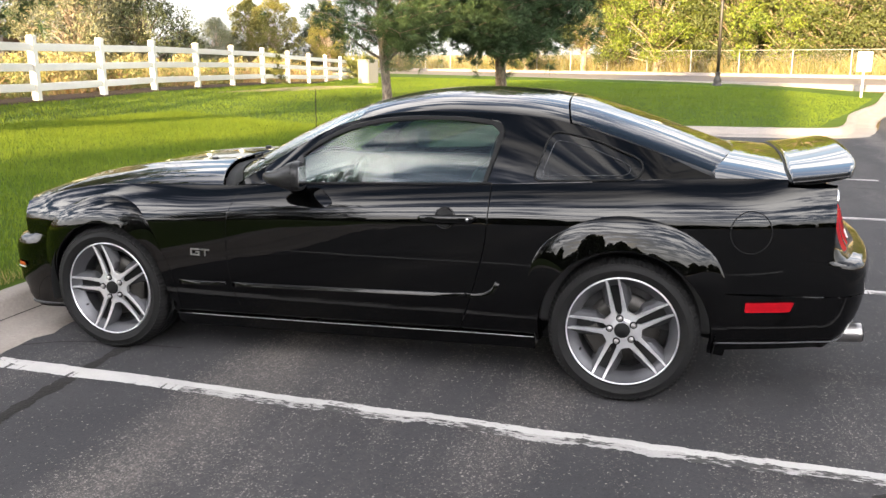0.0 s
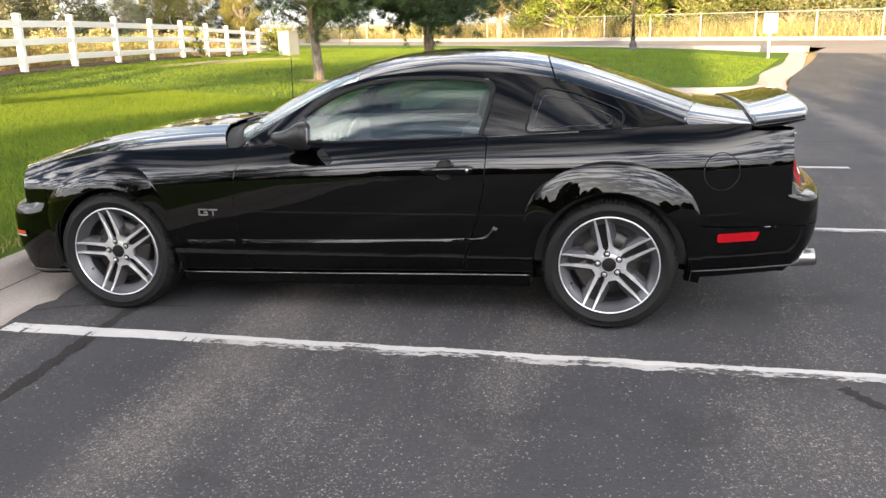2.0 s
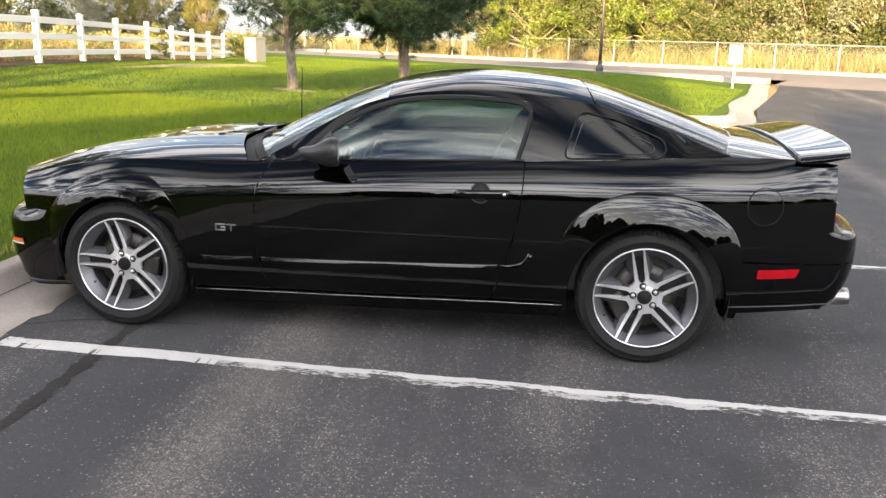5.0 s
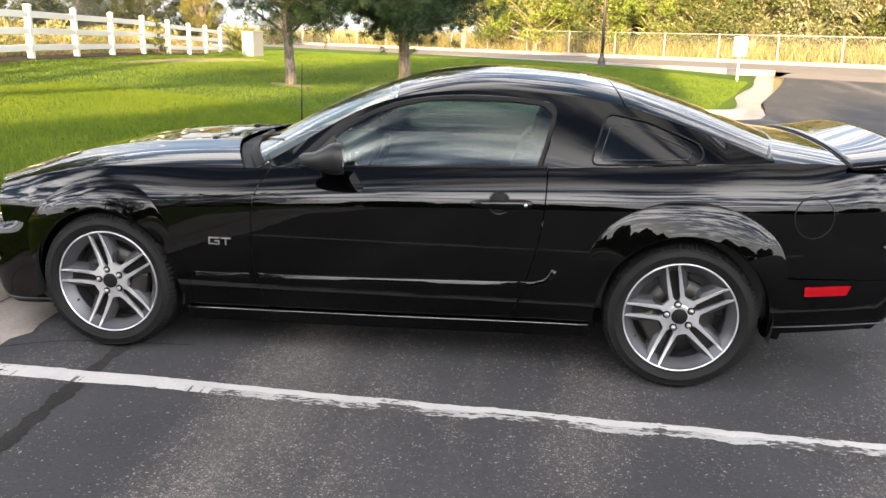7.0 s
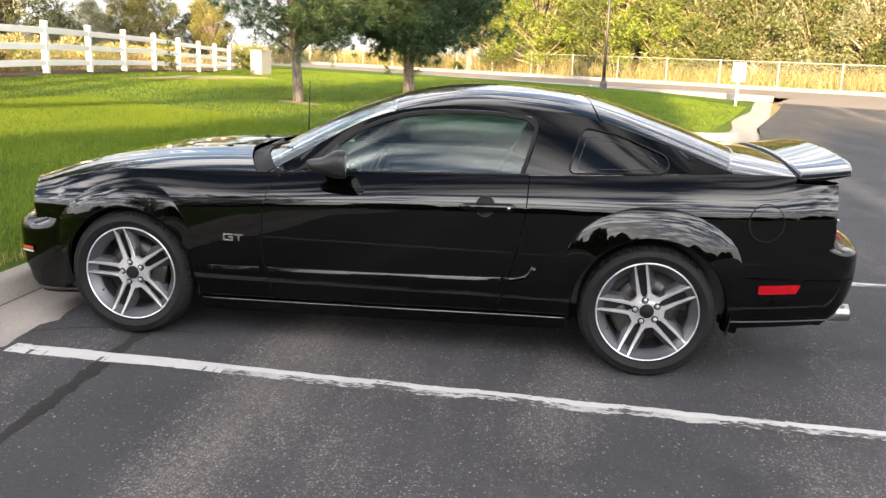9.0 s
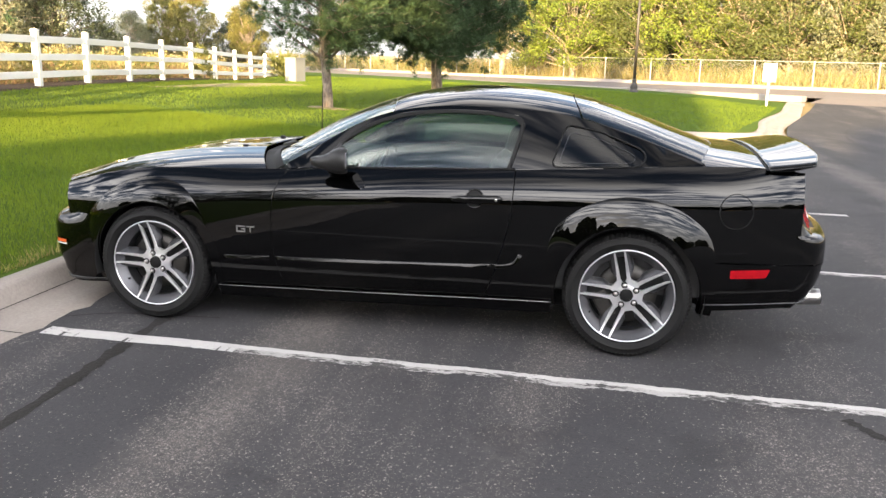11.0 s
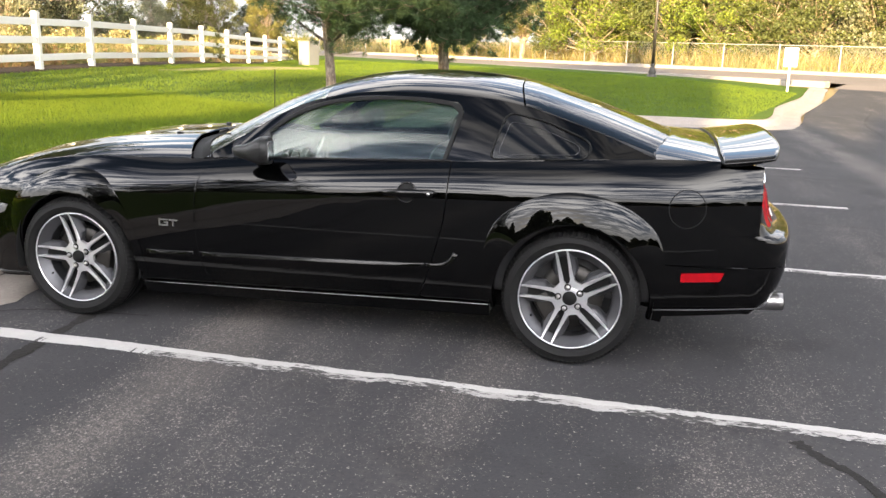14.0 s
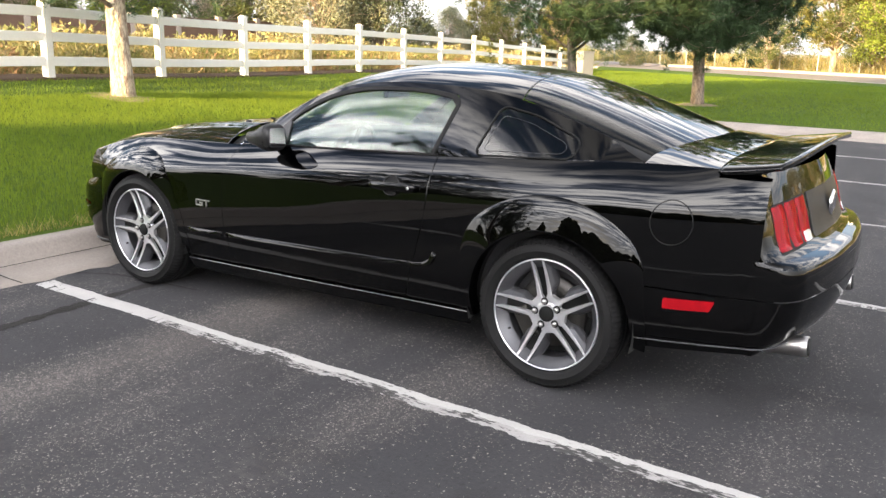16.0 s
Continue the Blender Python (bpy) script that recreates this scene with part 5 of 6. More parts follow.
for y in (-0.36, 0.36):
    def cushion(name, lo, hi, turn, bev=0.05):
        return block(name, lo, hi, M_SEAT, car, bev, turn=turn)
    cushion("seat_base", (-0.02, y - 0.24, 0.36), (0.48, y + 0.24, 0.52), None)
    lean = Matrix.Translation((0.46, y, 0.48)) @ Euler((0, radians(20), 0)).to_matrix().to_4x4()
    cushion("seat_back", (-0.07, -0.235, 0.0), (0.06, 0.235, 0.56), lean)
    cushion("headrest", (-0.04, -0.12, 0.58), (0.06, 0.12, 0.74), lean, 0.035)
block("rear_seat", (1.05, -0.62, 0.40), (1.30, 0.62, 0.92), M_SEAT, car, 0.06)
block("parcel_shelf", (1.28, -0.62, 0.90), (1.80, 0.62, 0.93), M_TRIM, car, 0.01)
frit = strip_outline(-0.832, -0.797, lambda x: rail_y(x) - 0.004, bow0=0.20, bow1=0.205)
panel("windscreen_base", frit, roof, (-0.5, 0, 1), M_SEAL, car, "black band and vents at the foot of the windscreen", step=0.05, thick=0.004, offset=0.002)
block("headliner", (0.10, -0.50, 1.268), (0.80, 0.50, 1.282), M_TRIM, car, 0.005)
rm = block("interior_mirror", (-0.125, -0.12, 1.165), (-0.095, 0.12, 1.235), M_BLACK, car, 0.012, "black interior mirror under the windscreen top")
block("mirror_face", (-0.094, -0.108, 1.172), (-0.0915, 0.108, 1.228), M_CHROME, rm, 0.001)
tube("mirror_stem", [(-0.12, 0, 1.23), (-0.13, 0, 1.29)], 0.012, M_BLACK, rm, sides=8)


# ---- wheels ----
def wheel_at(hx, s, spin, name):
    """Tyre with grooved tread, machined five twin-spoke rim with grey wings, disc, caliper, cap, nuts. Outward is s along y."""
    base = new(name)
    base.parent = car
    base["label"] = "five twin-spoke machined alloy wheel with a black tyre"
    base.location = (hx, s * 0.905, HUB_Z)
    o = lambda v: s * v
    n = 270
    prof = [(0.2515, -0.012), (0.257, 0.002), (0.270, 0.011), (0.284, 0.0140), (0.286, 0.0165), (0.289, 0.0165), (0.291, 0.0142), (0.306, 0.012), (0.316, 0.006), (0.3195, 0.0062), (0.322, 0.0005), (0.329, -0.007), (0.3365, -0.022), (0.340, -0.038), (0.3405, -0.066), (0.333, -0.068), (0.333, -0.075), (0.341, -0.077), (0.341, -0.105), (0.333, -0.107), (0.333, -0.114), (0.341, -0.116), (0.3405, -0.150), (0.339, -0.19), (0.328, -0.215), (0.30, -0.228), (0.26, -0.225)]
    rows = []
    for k in range(n):
        w = 2 * math.pi * k / n
        row = []
        for j, (r, a) in enumerate(prof):
            if 9 <= j <= 13 and k % 3 == 0:
                r -= 0.007
            if j == 7:
                r += 0.0008 * math.sin(9 * w)
            row.append((r * math.cos(w), o(a), max(r * math.sin(w), -HUB_Z + 0.002)))
        rows.append(row)
    tyre = sheet("tyre", rows, M_RUBBER, base, "black rubber tyre", closed_u=True)
    rim = lathe("rim", [(0.2525, -0.014), (0.2525, -0.002), (0.250, 0.001), (0.2465, 0.0005), (0.2448, -0.003)], M_ALLOY, base, "bright machined rim edge", 72)
    for p in rim.data.vertices:
        p.co.y *= s
    lip = lathe("rim_lip", [(0.2448, -0.003), (0.240, -0.010), (0.230, -0.019), (0.207, -0.046), (0.204, -0.052)], M_GREY, base, "grey painted lip sloping into the wheel", 72)
    for p in lip.data.vertices:
        p.co.y *= s
    barrel = lathe("barrel", [(0.204, -0.052), (0.203, -0.10), (0.208, -0.20)], M_BARREL, base, "dark wheel barrel", 56)
    for p in barrel.data.vertices:
        p.co.y *= s
    disc = lathe("brake_disc", [(0.07, -0.085), (0.085, -0.075), (0.16, -0.074), (0.162, -0.10)], M_DISC, base, "worn iron brake disc", 48)
    back = lathe("back_plate", [(0.01, -0.12), (0.206, -0.13)], M_DARK, base, n=32)
    for ob in (disc, back):
        for p in ob.data.vertices:
            p.co.y *= s
    cal = block("caliper", (0.09, min(o(-0.05), o(-0.11)), -0.075), (0.175, max(o(-0.05), o(-0.11)), 0.075), M_DISC, base, 0.012, "grey brake caliper", turn=Matrix.Rotation(radians(12 if hx < 0 else 150), 4, "Y"))
    centre = lathe("wheel_centre", [(0.0, -0.025), (0.036, -0.025), (0.050, -0.0262), (0.062, -0.030), (0.068, -0.055)], M_ALLOY, base, "machined wheel centre", 40)
    cap = lathe("centre_cap", [(0.0, -0.016), (0.030, -0.017), (0.0345, -0.019), (0.036, -0.026)], M_SEAL, base, "black centre cap", 32)
    for ob in (centre, cap):
        for p in ob.data.vertices:
            p.co.y *= s
    face = curve([0.05, 0.10, 0.16, 0.22, 0.243], [-0.028, -0.030, -0.024, -0.012, -0.004])

    def beam(nm, mid0, mid1, w0, w1, drop, deep, mat, label, spread0=0.0, spread1=0.0, side_=0):
        rs = np.linspace(0.05, 0.242, 9)
        rr = []
        for r in rs:
            t = (r - 0.05) / 0.192
            m, h = mid0 + (mid1 - mid0) * t, (w0 + (w1 - w0) * t) / 2
            f_ = float(face(r)) - drop
            sp = spread0 + (spread1 - spread0) * t
            lo, hi = (h + (sp if side_ <= 0 else 0.002)), (h + (sp if side_ >= 0 else 0.002))
            rr.append([(m - lo, f_ - deep, r), (m - h, f_ - 0.002, r), (m - h + 0.0015, f_, r), (m + h - 0.0015, f_, r), (m + h, f_ - 0.002, r), (m + hi, f_ - deep, r)])
        return rr

    for k in range(5):
        a = radians(spin + 72 * k)
        ca, sa = math.cos(a), math.sin(a)

        def put(rows_):
            return [[(r * ca - m * sa, o(f_), r * sa + m * ca) for m, f_, r in row] for row in rows_]

        def rail(m0, m1, w0, w1):
            return beam("", m0, m1, w0, w1, 0, 0.020, M_ALLOY, "")

        spoke = sheet("spoke", put(rail(0.0255, 0.0272, 0.023, 0.0088)), M_ALLOY, base, "machined twin spoke", smooth=False)
        sheet("twin", put(rail(-0.0255, -0.0272, 0.023, 0.0088)), M_ALLOY, spoke, smooth=False)
        for q in (1, -1):
            flank = []
            for r in np.linspace(0.075, 0.240, 10):
                t = (r - 0.05) / 0.192
                m = q * (0.0255 + 0.0017 * t + (0.023 - 0.0142 * t) / 2)
                wide = 0.003 + 0.025 * min(1.0, max(0.0, (r - 0.095) / 0.035), max(0.0, (0.262 - r) / 0.03))
                f_ = float(face(r)) - 0.004
                flank.append([(m, f_, r), (m + q * wide * 0.5, f_ - 0.014, r), (m + q * wide * 0.95, f_ - 0.034, r), (m + q * wide * 1.05, f_ - 0.05, r)])
            sheet("wing", put(flank), M_GREY, spoke, "grey painted spoke flank", smooth=False)
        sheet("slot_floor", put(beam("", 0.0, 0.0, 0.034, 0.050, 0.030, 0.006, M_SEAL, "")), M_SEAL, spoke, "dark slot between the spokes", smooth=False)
        # bright web joining this spoke to the next
        b0, half_a = radians(36), radians(36)
        ring_w = []
        for f in np.linspace(-1, 1, 9):
            ang = half_a * f
            far = 0.086 + 0.022 * abs(f) ** 1.6
            c_, s_ = math.cos(b0 + ang), math.sin(b0 + ang)
            m_in, m_out = 0.040, far
            if abs(f) > 0.60:
                m_out = 0.055 + (far - 0.055) * (1 - abs(f)) / 0.40
            ring_w.append([(m_in * s_, float(face(0.06)) + 0.0015, m_in * c_), ((m_in + m_out) / 2 * s_, float(face(0.07)) + 0.001, (m_in + m_out) / 2 * c_), (m_out * s_, float(face(0.09)) + 0.0005, m_out * c_), (m_out * 1.01 * s_, float(face(0.09)) - 0.02, m_out * 1.01 * c_)])
        sheet("web", put(ring_w), M_ALLOY, spoke, smooth=False)
        nut = lathe("wheel_nut", [(0.0, 0.0), (0.007, 0.0), (0.0105, -0.004), (0.0115, -0.014)], M_STEEL, base, "steel wheel nut", 12, "y")
        well = lathe("nut_well", [(0.0, -0.0132), (0.016, -0.0132), (0.0175, -0.0145)], M_SEAL, nut, n=14)
        for p in well.data.vertices:
            p.co.y = s * (p.co.y - 0.010)
        for p in nut.data.vertices:
            p.co.y = s * (p.co.y - 0.010)
        nut.location = (0.057 * ca, 0, 0.057 * sa)
    valve = lathe("valve", [(0.0, 0.0), (0.005, -0.001), (0.006, -0.02)], M_SEAL, base, "black valve stem", 8, "y")
    for p in valve.data.vertices:
        p.co.y = s * (p.co.y - 0.03)
    av = radians(spin + 108 if s < 0 else 40)
    valve.location = (0.215 * math.cos(av), 0, 0.215 * math.sin(av))
    return base


wheel_at(HUB_F, -1, 104, "front_wheel")
wheel_at(HUB_R, -1, 102, "rear_wheel")
wheel_at(HUB_F, 1, 80, "front_wheel")
wheel_at(HUB_R, 1, 66, "rear_wheel")


# ---- white rail fence ----
def fence_xz(y):
    return float(fence_x(y)), float(fence_foot(y))


rail_fence = thing("rail_fence", "white vinyl three-rail fence with square capped posts", "fence")
FENCE_Y = [13.2 - 2.42 * k for k in range(6, 0, -1)] + [13.2, 15.85, 18.5, 21.4, 24.3, 27.2, 30.0, 32.8, 35.5]
bm = bmesh.new()
box(bm, (-0.064, -0.064, -0.25), (0.064, 0.064, 1.15), 0.006)
box(bm, (-0.072, -0.072, 1.15), (0.072, 0.072, 1.175), 0.006)
box(bm, (-0.055, -0.055, 1.175), (0.055, 0.055, 1.195), 0.008)
post_0 = part("post", bm, M_VINYL, rail_fence)
turn_f = math.atan2(0.183, 1.0)
for k, y in enumerate(FENCE_Y):
    p = post_0 if k == 0 else new("post", post_0.data)
    p.parent = rail_fence
    x, z = fence_xz(y)
    p.matrix_basis = pose(x, y, z, random.uniform(-0.6, 0.6), random.uniform(-0.6, 0.6), math.degrees(turn_f))
rail_0 = None
for y0, y1 in zip(FENCE_Y[:-1], FENCE_Y[1:]):
    (xa, za), (xb, zb) = fence_xz(y0), fence_xz(y1)
    length = math.hypot(xb - xa, y1 - y0)
    for h in (0.26, 0.62, 0.98):
        if rail_0 is None:
            bm = bmesh.new()
            box(bm, (-0.02, 0.0, -0.07), (0.02, length, 0.07), 0.008)
            rail_0 = part("rail", bm, M_VINYL, rail_fence)
            r = rail_0
        else:
            r = new("rail", rail_0.data)
            r.parent = rail_fence
        rail_len = rail_len if rail_0 is not r else length
        r.matrix_basis = pose(xa, y0, za + h, math.degrees(math.atan2(zb - za, length)), 0, math.degrees(turn_f)) @ Matrix.Diagonal((1, length / rail_len, 1, 1))

# bare soil, its colour darkened to stand for the shade under the fence
bed = [[(fence_xz(y)[0] + o, y, fence_xz(y)[1] + dz) for o, dz in ((-1.2, 0.03), (-0.5, 0.05), (0.0, 0.03), (0.10, 0.02), (0.2, -0.06))] for y in np.arange(-3.0, 36, 0.8)]
tagged(sheet("soil_strip", bed, M_SOIL, None), "strip of bare soil under the fence, darkened for shade", "soil", kind="structure")


# ---- trees ----
def tapered(name, path, r0, r1, mat, parent, sides=9, label=""):
    p = np.array(path, float)
    t = np.linspace(0, 1, len(p))
    return tube(name, p, r0 * (1 - t) ** 0.8 + r1 + 0.0 * t, mat, parent, label, sides)


def limb_path(rng, start, way, length, n=6, droop=0.0, wander=0.15):
    p, d, out = np.array(start, float), np.array(way, float), [np.array(start, float)]
    d /= np.linalg.norm(d)
    for _ in range(n):
        d = d + np.array([rng.gauss(0, wander), rng.gauss(0, wander), rng.gauss(0, wander * 0.6) - droop])
        d /= np.linalg.norm(d)
        p = p + d * length / n
        out.append(p.copy())
    return out


def joined_tubes(name, paths, mat, parent, label="", sides=6):
    """Several tapering limbs in one part."""
    vs, fs = [], []
    for path, r0, r1 in paths:
        p = np.array(path, float)
        r = np.linspace(r0, r1, len(p))
        t = np.gradient(p, axis=0)
        t /= np.linalg.norm(t, axis=1)[:, None] + 1e-9
        a = np.cross(t, [0.31, 0.17, 0.93])
        a /= np.linalg.norm(a, axis=1)[:, None] + 1e-9
        b = np.cross(t, a)
        w = np.linspace(0, 2 * np.pi, sides, endpoint=False)
        g = p[:, None] + r[:, None, None] * (np.cos(w)[None, :, None] * a[:, None] + np.sin(w)[None, :, None] * b[:, None])
        o = len(vs)
        vs += list(g.reshape(-1, 3))
        for i in range(len(p) - 1):
            for j in range(sides):
                j2 = (j + 1) % sides
                fs.append((o + i * sides + j, o + i * sides + j2, o + (i + 1) * sides + j2, o + (i + 1) * sides + j))
    return mesh_object(name, vs, fs, mat, parent, label, True)


def needle_mesh(name, centres, ways, per, length, width, rng, mat, parent, label):
    """Tufts of long needles fanning out round their twigs."""
    n = len(centres) * per
    c = np.repeat(np.array(centres), per, 0)
    w = np.repeat(np.array(ways), per, 0)
    d = w * 0.75 + rng.normal(0, 0.62, (n, 3))
    d /= np.linalg.norm(d, axis=1)[:, None]
    side_ = np.cross(d, rng.normal(0, 1, (n, 3)))
    side_ /= np.linalg.norm(side_, axis=1)[:, None] + 1e-9
    ln = length * rng.uniform(0.65, 1.15, (n, 1))
    a = c + rng.normal(0, length * 0.16, (n, 3))
    v = np.stack([a - side_ * width / 2, a + side_ * width / 2, a + d * ln], 1).reshape(-1, 3)
    f = np.arange(n * 3).reshape(-1, 3)
    return mesh_object(name, v, f, mat, parent, label)


def pine(x, y, z, height, spread, clear, r0, seed, lean, label, crown_mat, thick=26, bough=6):
    rng, nr = random.Random(seed), np.random.default_rng(seed)
    t = thing("pine_tree", label, "tree", "young pines on the lawn", at=(x, y, z))
    trunk_path = [(lean * (h / height) * 1.2 + 0.03 * math.sin(h * 2 + seed), 0.03 * math.cos(h * 1.7), h) for h in np.linspace(-0.15, height * 0.95, 14)]
    # the pine in the sun takes paler bark: its sunlight is in the colour
    trunk = tube("trunk", trunk_path, [r0 * (1.25 - 0.25 * min(1, (k + 0.3) / 1.5)) * (1 - 0.85 * (k / 13) ** 1.2) for k in range(14)], M_BARK_PALE if seed == 3 else M_BARK, t, "rough brown trunk", 14)
    limbs, cs, ws = [], [], []
    levels = clear + (height * 0.95 - clear) * np.linspace(0, 1, 14) ** 1.25
    for h in levels:
        f = (h - clear) / (height - clear)
        reach = spread * (1.0 - f) ** 0.65 * (0.85 if f < 0.06 else 1.0)
        for k in range(bough if f < 0.6 else 4):
            a = rng.uniform(0, 2 * math.pi)
            up = rng.uniform(0.22, 0.62) + 0.45 * f
            ln = reach * rng.uniform(0.65, 1.05) + 0.15
            path = limb_path(rng, (lean * h / height, 0, h + rng.uniform(-0.12, 0.12)), (math.cos(a), math.sin(a), up), ln, 6, -0.015, 0.13)
            limbs.append((path, 0.036 * (1 - 0.6 * f), 0.008))
            for i in range(1 if bough > 6 else 2, 7):
                for _ in range((3 + int(ln * 3.2)) if f < 0.4 else 2 + int(ln)):
                    d = np.array([math.cos(a), math.sin(a), 0.35]) + nr.normal(0, 0.55, 3)
                    q = np.array(path[i]) + nr.normal(0, 0.16, 3) + d * rng.uniform(0.0, 0.42)
                    cs.append(q)
                    ws.append(d / np.linalg.norm(d))
                if i % 2 == 0:
                    tw = limb_path(rng, path[i], (math.cos(a + 1.0), math.sin(a + 1.0), 0.3), ln * 0.3, 3)
                    limbs.append((tw, 0.011, 0.004))
                    tw = limb_path(rng, path[i], (math.cos(a - 1.0), math.sin(a - 1.0), 0.3), ln * 0.3, 3)
                    limbs.append((tw, 0.011, 0.004))
    joined_tubes("branching", limbs, M_BARK, t, "spreading brown boughs", 5)
    needle_mesh("crown", cs, ws, thick, 0.19, 0.0135 if thick < 30 else 0.017, nr, crown_mat, t, "dark green tufts of long needles")
    ring = [[(rr * (1 + 0.18 * math.sin(3 * w + seed)) * math.cos(w), rr * (1 + 0.15 * math.cos(2 * w)) * math.sin(w), 0.03 * (1 - rr / 0.46) + float(lawn_z(x + rr * math.cos(w), y + rr * math.sin(w))) - z + 0.008) for rr in (0.02, 0.18, 0.33, 0.46)] for w in np.linspace(0, 2 * math.pi, 24, endpoint=False)]
    m = sheet("mulch_ring", ring, M_MULCH, None, closed_u=True)
    m.location = (x, y, z)
    tagged(m, "worn ring of pale bark mulch round a trunk", "mulch", kind="structure")
    return t


M_NEEDLE_L = leafy("pale_pine_needles", (0.026, 0.054, 0.020), (0.070, 0.10, 0.032), 0.25)
pine(-4.95, 13.15, float(lawn_z(-4.95, 13.15)), 6.0, 1.75, 1.1, 0.11, 1, -0.15, "young pine with an open crown of long green needles", M_NEEDLE_L)
pine(-2.92, 15.65, float(lawn_z(-2.92, 15.65)), 7.0, 2.15, 1.3, 0.14, 2, 0.05, "dense dark green pine with a broad crown", M_NEEDLE, 40, 9)
pine(-7.2, 3.35, float(lawn_z(-7.2, 3.35)), 6.5, 2.7, 1.25, 0.15, 3, 0.1, "pine with a pale sunlit trunk beside the fence", M_NEEDLE)
pine(-4.7, -7.2, float(lawn_z(-4.7, -7.2)), 7.4, 2.2, 1.2, 0.16, 4, 0.0, "tall pine on the lawn behind the walker", M_NEEDLE)


def leaf_tree(name, label, height, spread, leaf, count, mat, bark, seed, group, clumps=76, low=0.12, airy=0.35):
    """Trunk, limbs to every clump, and a crown of small folded leaves gathered in uneven clumps with gaps between."""
    rng, nr = random.Random(seed), np.random.default_rng(seed)
    t = thing(name, label, "tree", group)
    limbs, cl = [], []
    for k in range(clumps):
        u = (k + 0.5) / clumps
        h = height * (low + (0.97 - low) * u)
        f = math.sin(math.pi * min(1, (0.22 + 0.78 * u))) ** 0.7
        a = k * 2.4 + rng.uniform(-0.5, 0.5)
        r = spread * f * math.sqrt(rng.uniform(0.15, 1.0))
        c = np.array([r * math.cos(a), r * math.sin(a), h + rng.uniform(-0.3, 0.3)])
        cl.append((c, spread * rng.uniform(0.15, 0.30)))
        s0 = np.array([0.05 * math.cos(a), 0.05 * math.sin(a), max(0.3, h * 0.45)])
        mid_ = (s0 + c) / 2 + np.array([0, 0, 0.12 * height * rng.uniform(-0.2, 0.8)])
        limbs.append((spline([s0, mid_, c], 4), 0.05 * height / 7, 0.012))
    tube("trunk", [(0.06 * math.sin(q * 3), 0.05 * math.cos(q * 2), height * 0.8 * q - 0.2) for q in np.linspace(0, 1, 8)], [0.028 * height * (1 - 0.8 * q) for q in np.linspace(0, 1, 8)], bark, t, sides=9)
    joined_tubes("branching", limbs, bark, t, "", 5)
    which = nr.integers(0, clumps, count)
    cen, rad = np.array([c for c, _ in cl])[which], np.array([r for _, r in cl])[which]
    d = nr.normal(0, 1, (count, 3))
    d /= np.linalg.norm(d, axis=1)[:, None]
    p = cen + d * (rad * nr.uniform(airy, 1.0, count) ** 0.6)[:, None] * np.array([1, 1, 0.78])
    ax = nr.normal(0, 1, (count, 3)) + d * 0.6
    ax /= np.linalg.norm(ax, axis=1)[:, None]
    sd = np.cross(ax, nr.normal(0, 1, (count, 3)))
    sd /= np.linalg.norm(sd, axis=1)[:, None] + 1e-9
    nm = np.cross(ax, sd)
    L = (leaf * nr.uniform(0.6, 1.3, count))[:, None]
    v = np.stack([p, p + ax * L * 0.5 + sd * L * 0.32 + nm * L * 0.12, p + ax * L, p + ax * L * 0.5 - sd * L * 0.32 + nm * L * 0.12], 1).reshape(-1, 3)
    i = np.arange(count) * 4
    f = np.concatenate([np.stack([i, i + 1, i + 2], 1), np.stack([i, i + 2, i + 3], 1)])
    mesh_object("crown", v, f, mat, t, "loose crown of small leaves")
    return t


M_LEAF_D = leafy("yellowing_leaves", (0.085, 0.088, 0.026), (0.25, 0.225, 0.06), 0.4)
GROUP = "trees beyond the road"
kinds = [
    leaf_tree("olive_tree", "rounded olive-green tree lit by low sun beyond the road", 7.5, 3.4, 0.115, 29000, M_LEAF_A, M_BARK_PALE, 11, GROUP),
    leaf_tree("grey_olive_tree", "silvery grey-green bushy tree beyond the field", 6.5, 3.4, 0.125, 22000, M_LEAF_C, M_BARK_PALE, 12, GROUP, low=0.05),
    leaf_tree("yellow_green_tree", "slender tree with yellowing leaves beyond the fence", 7.0, 2.6, 0.13, 20000, M_LEAF_D, M_BARK_PALE, 13, GROUP, low=0.25, clumps=52),
    leaf_tree("bright_green_tree", "bright yellow-green broadleaf tree behind the wire fence", 7.5, 3.2, 0.125, 20000, M_LEAF_B, M_BARK_PALE, 14, GROUP, low=0.16),
    leaf_tree("dark_shrub_tree", "dark green shrubby tree at the field edge", 5.0, 3.0, 0.12, 17000, leafy("dark_leaves", (0.03, 0.042, 0.02), (0.07, 0.08, 0.035), 0.25), M_BARK, 15, GROUP, low=0.05),
]
rt = random.Random(5)
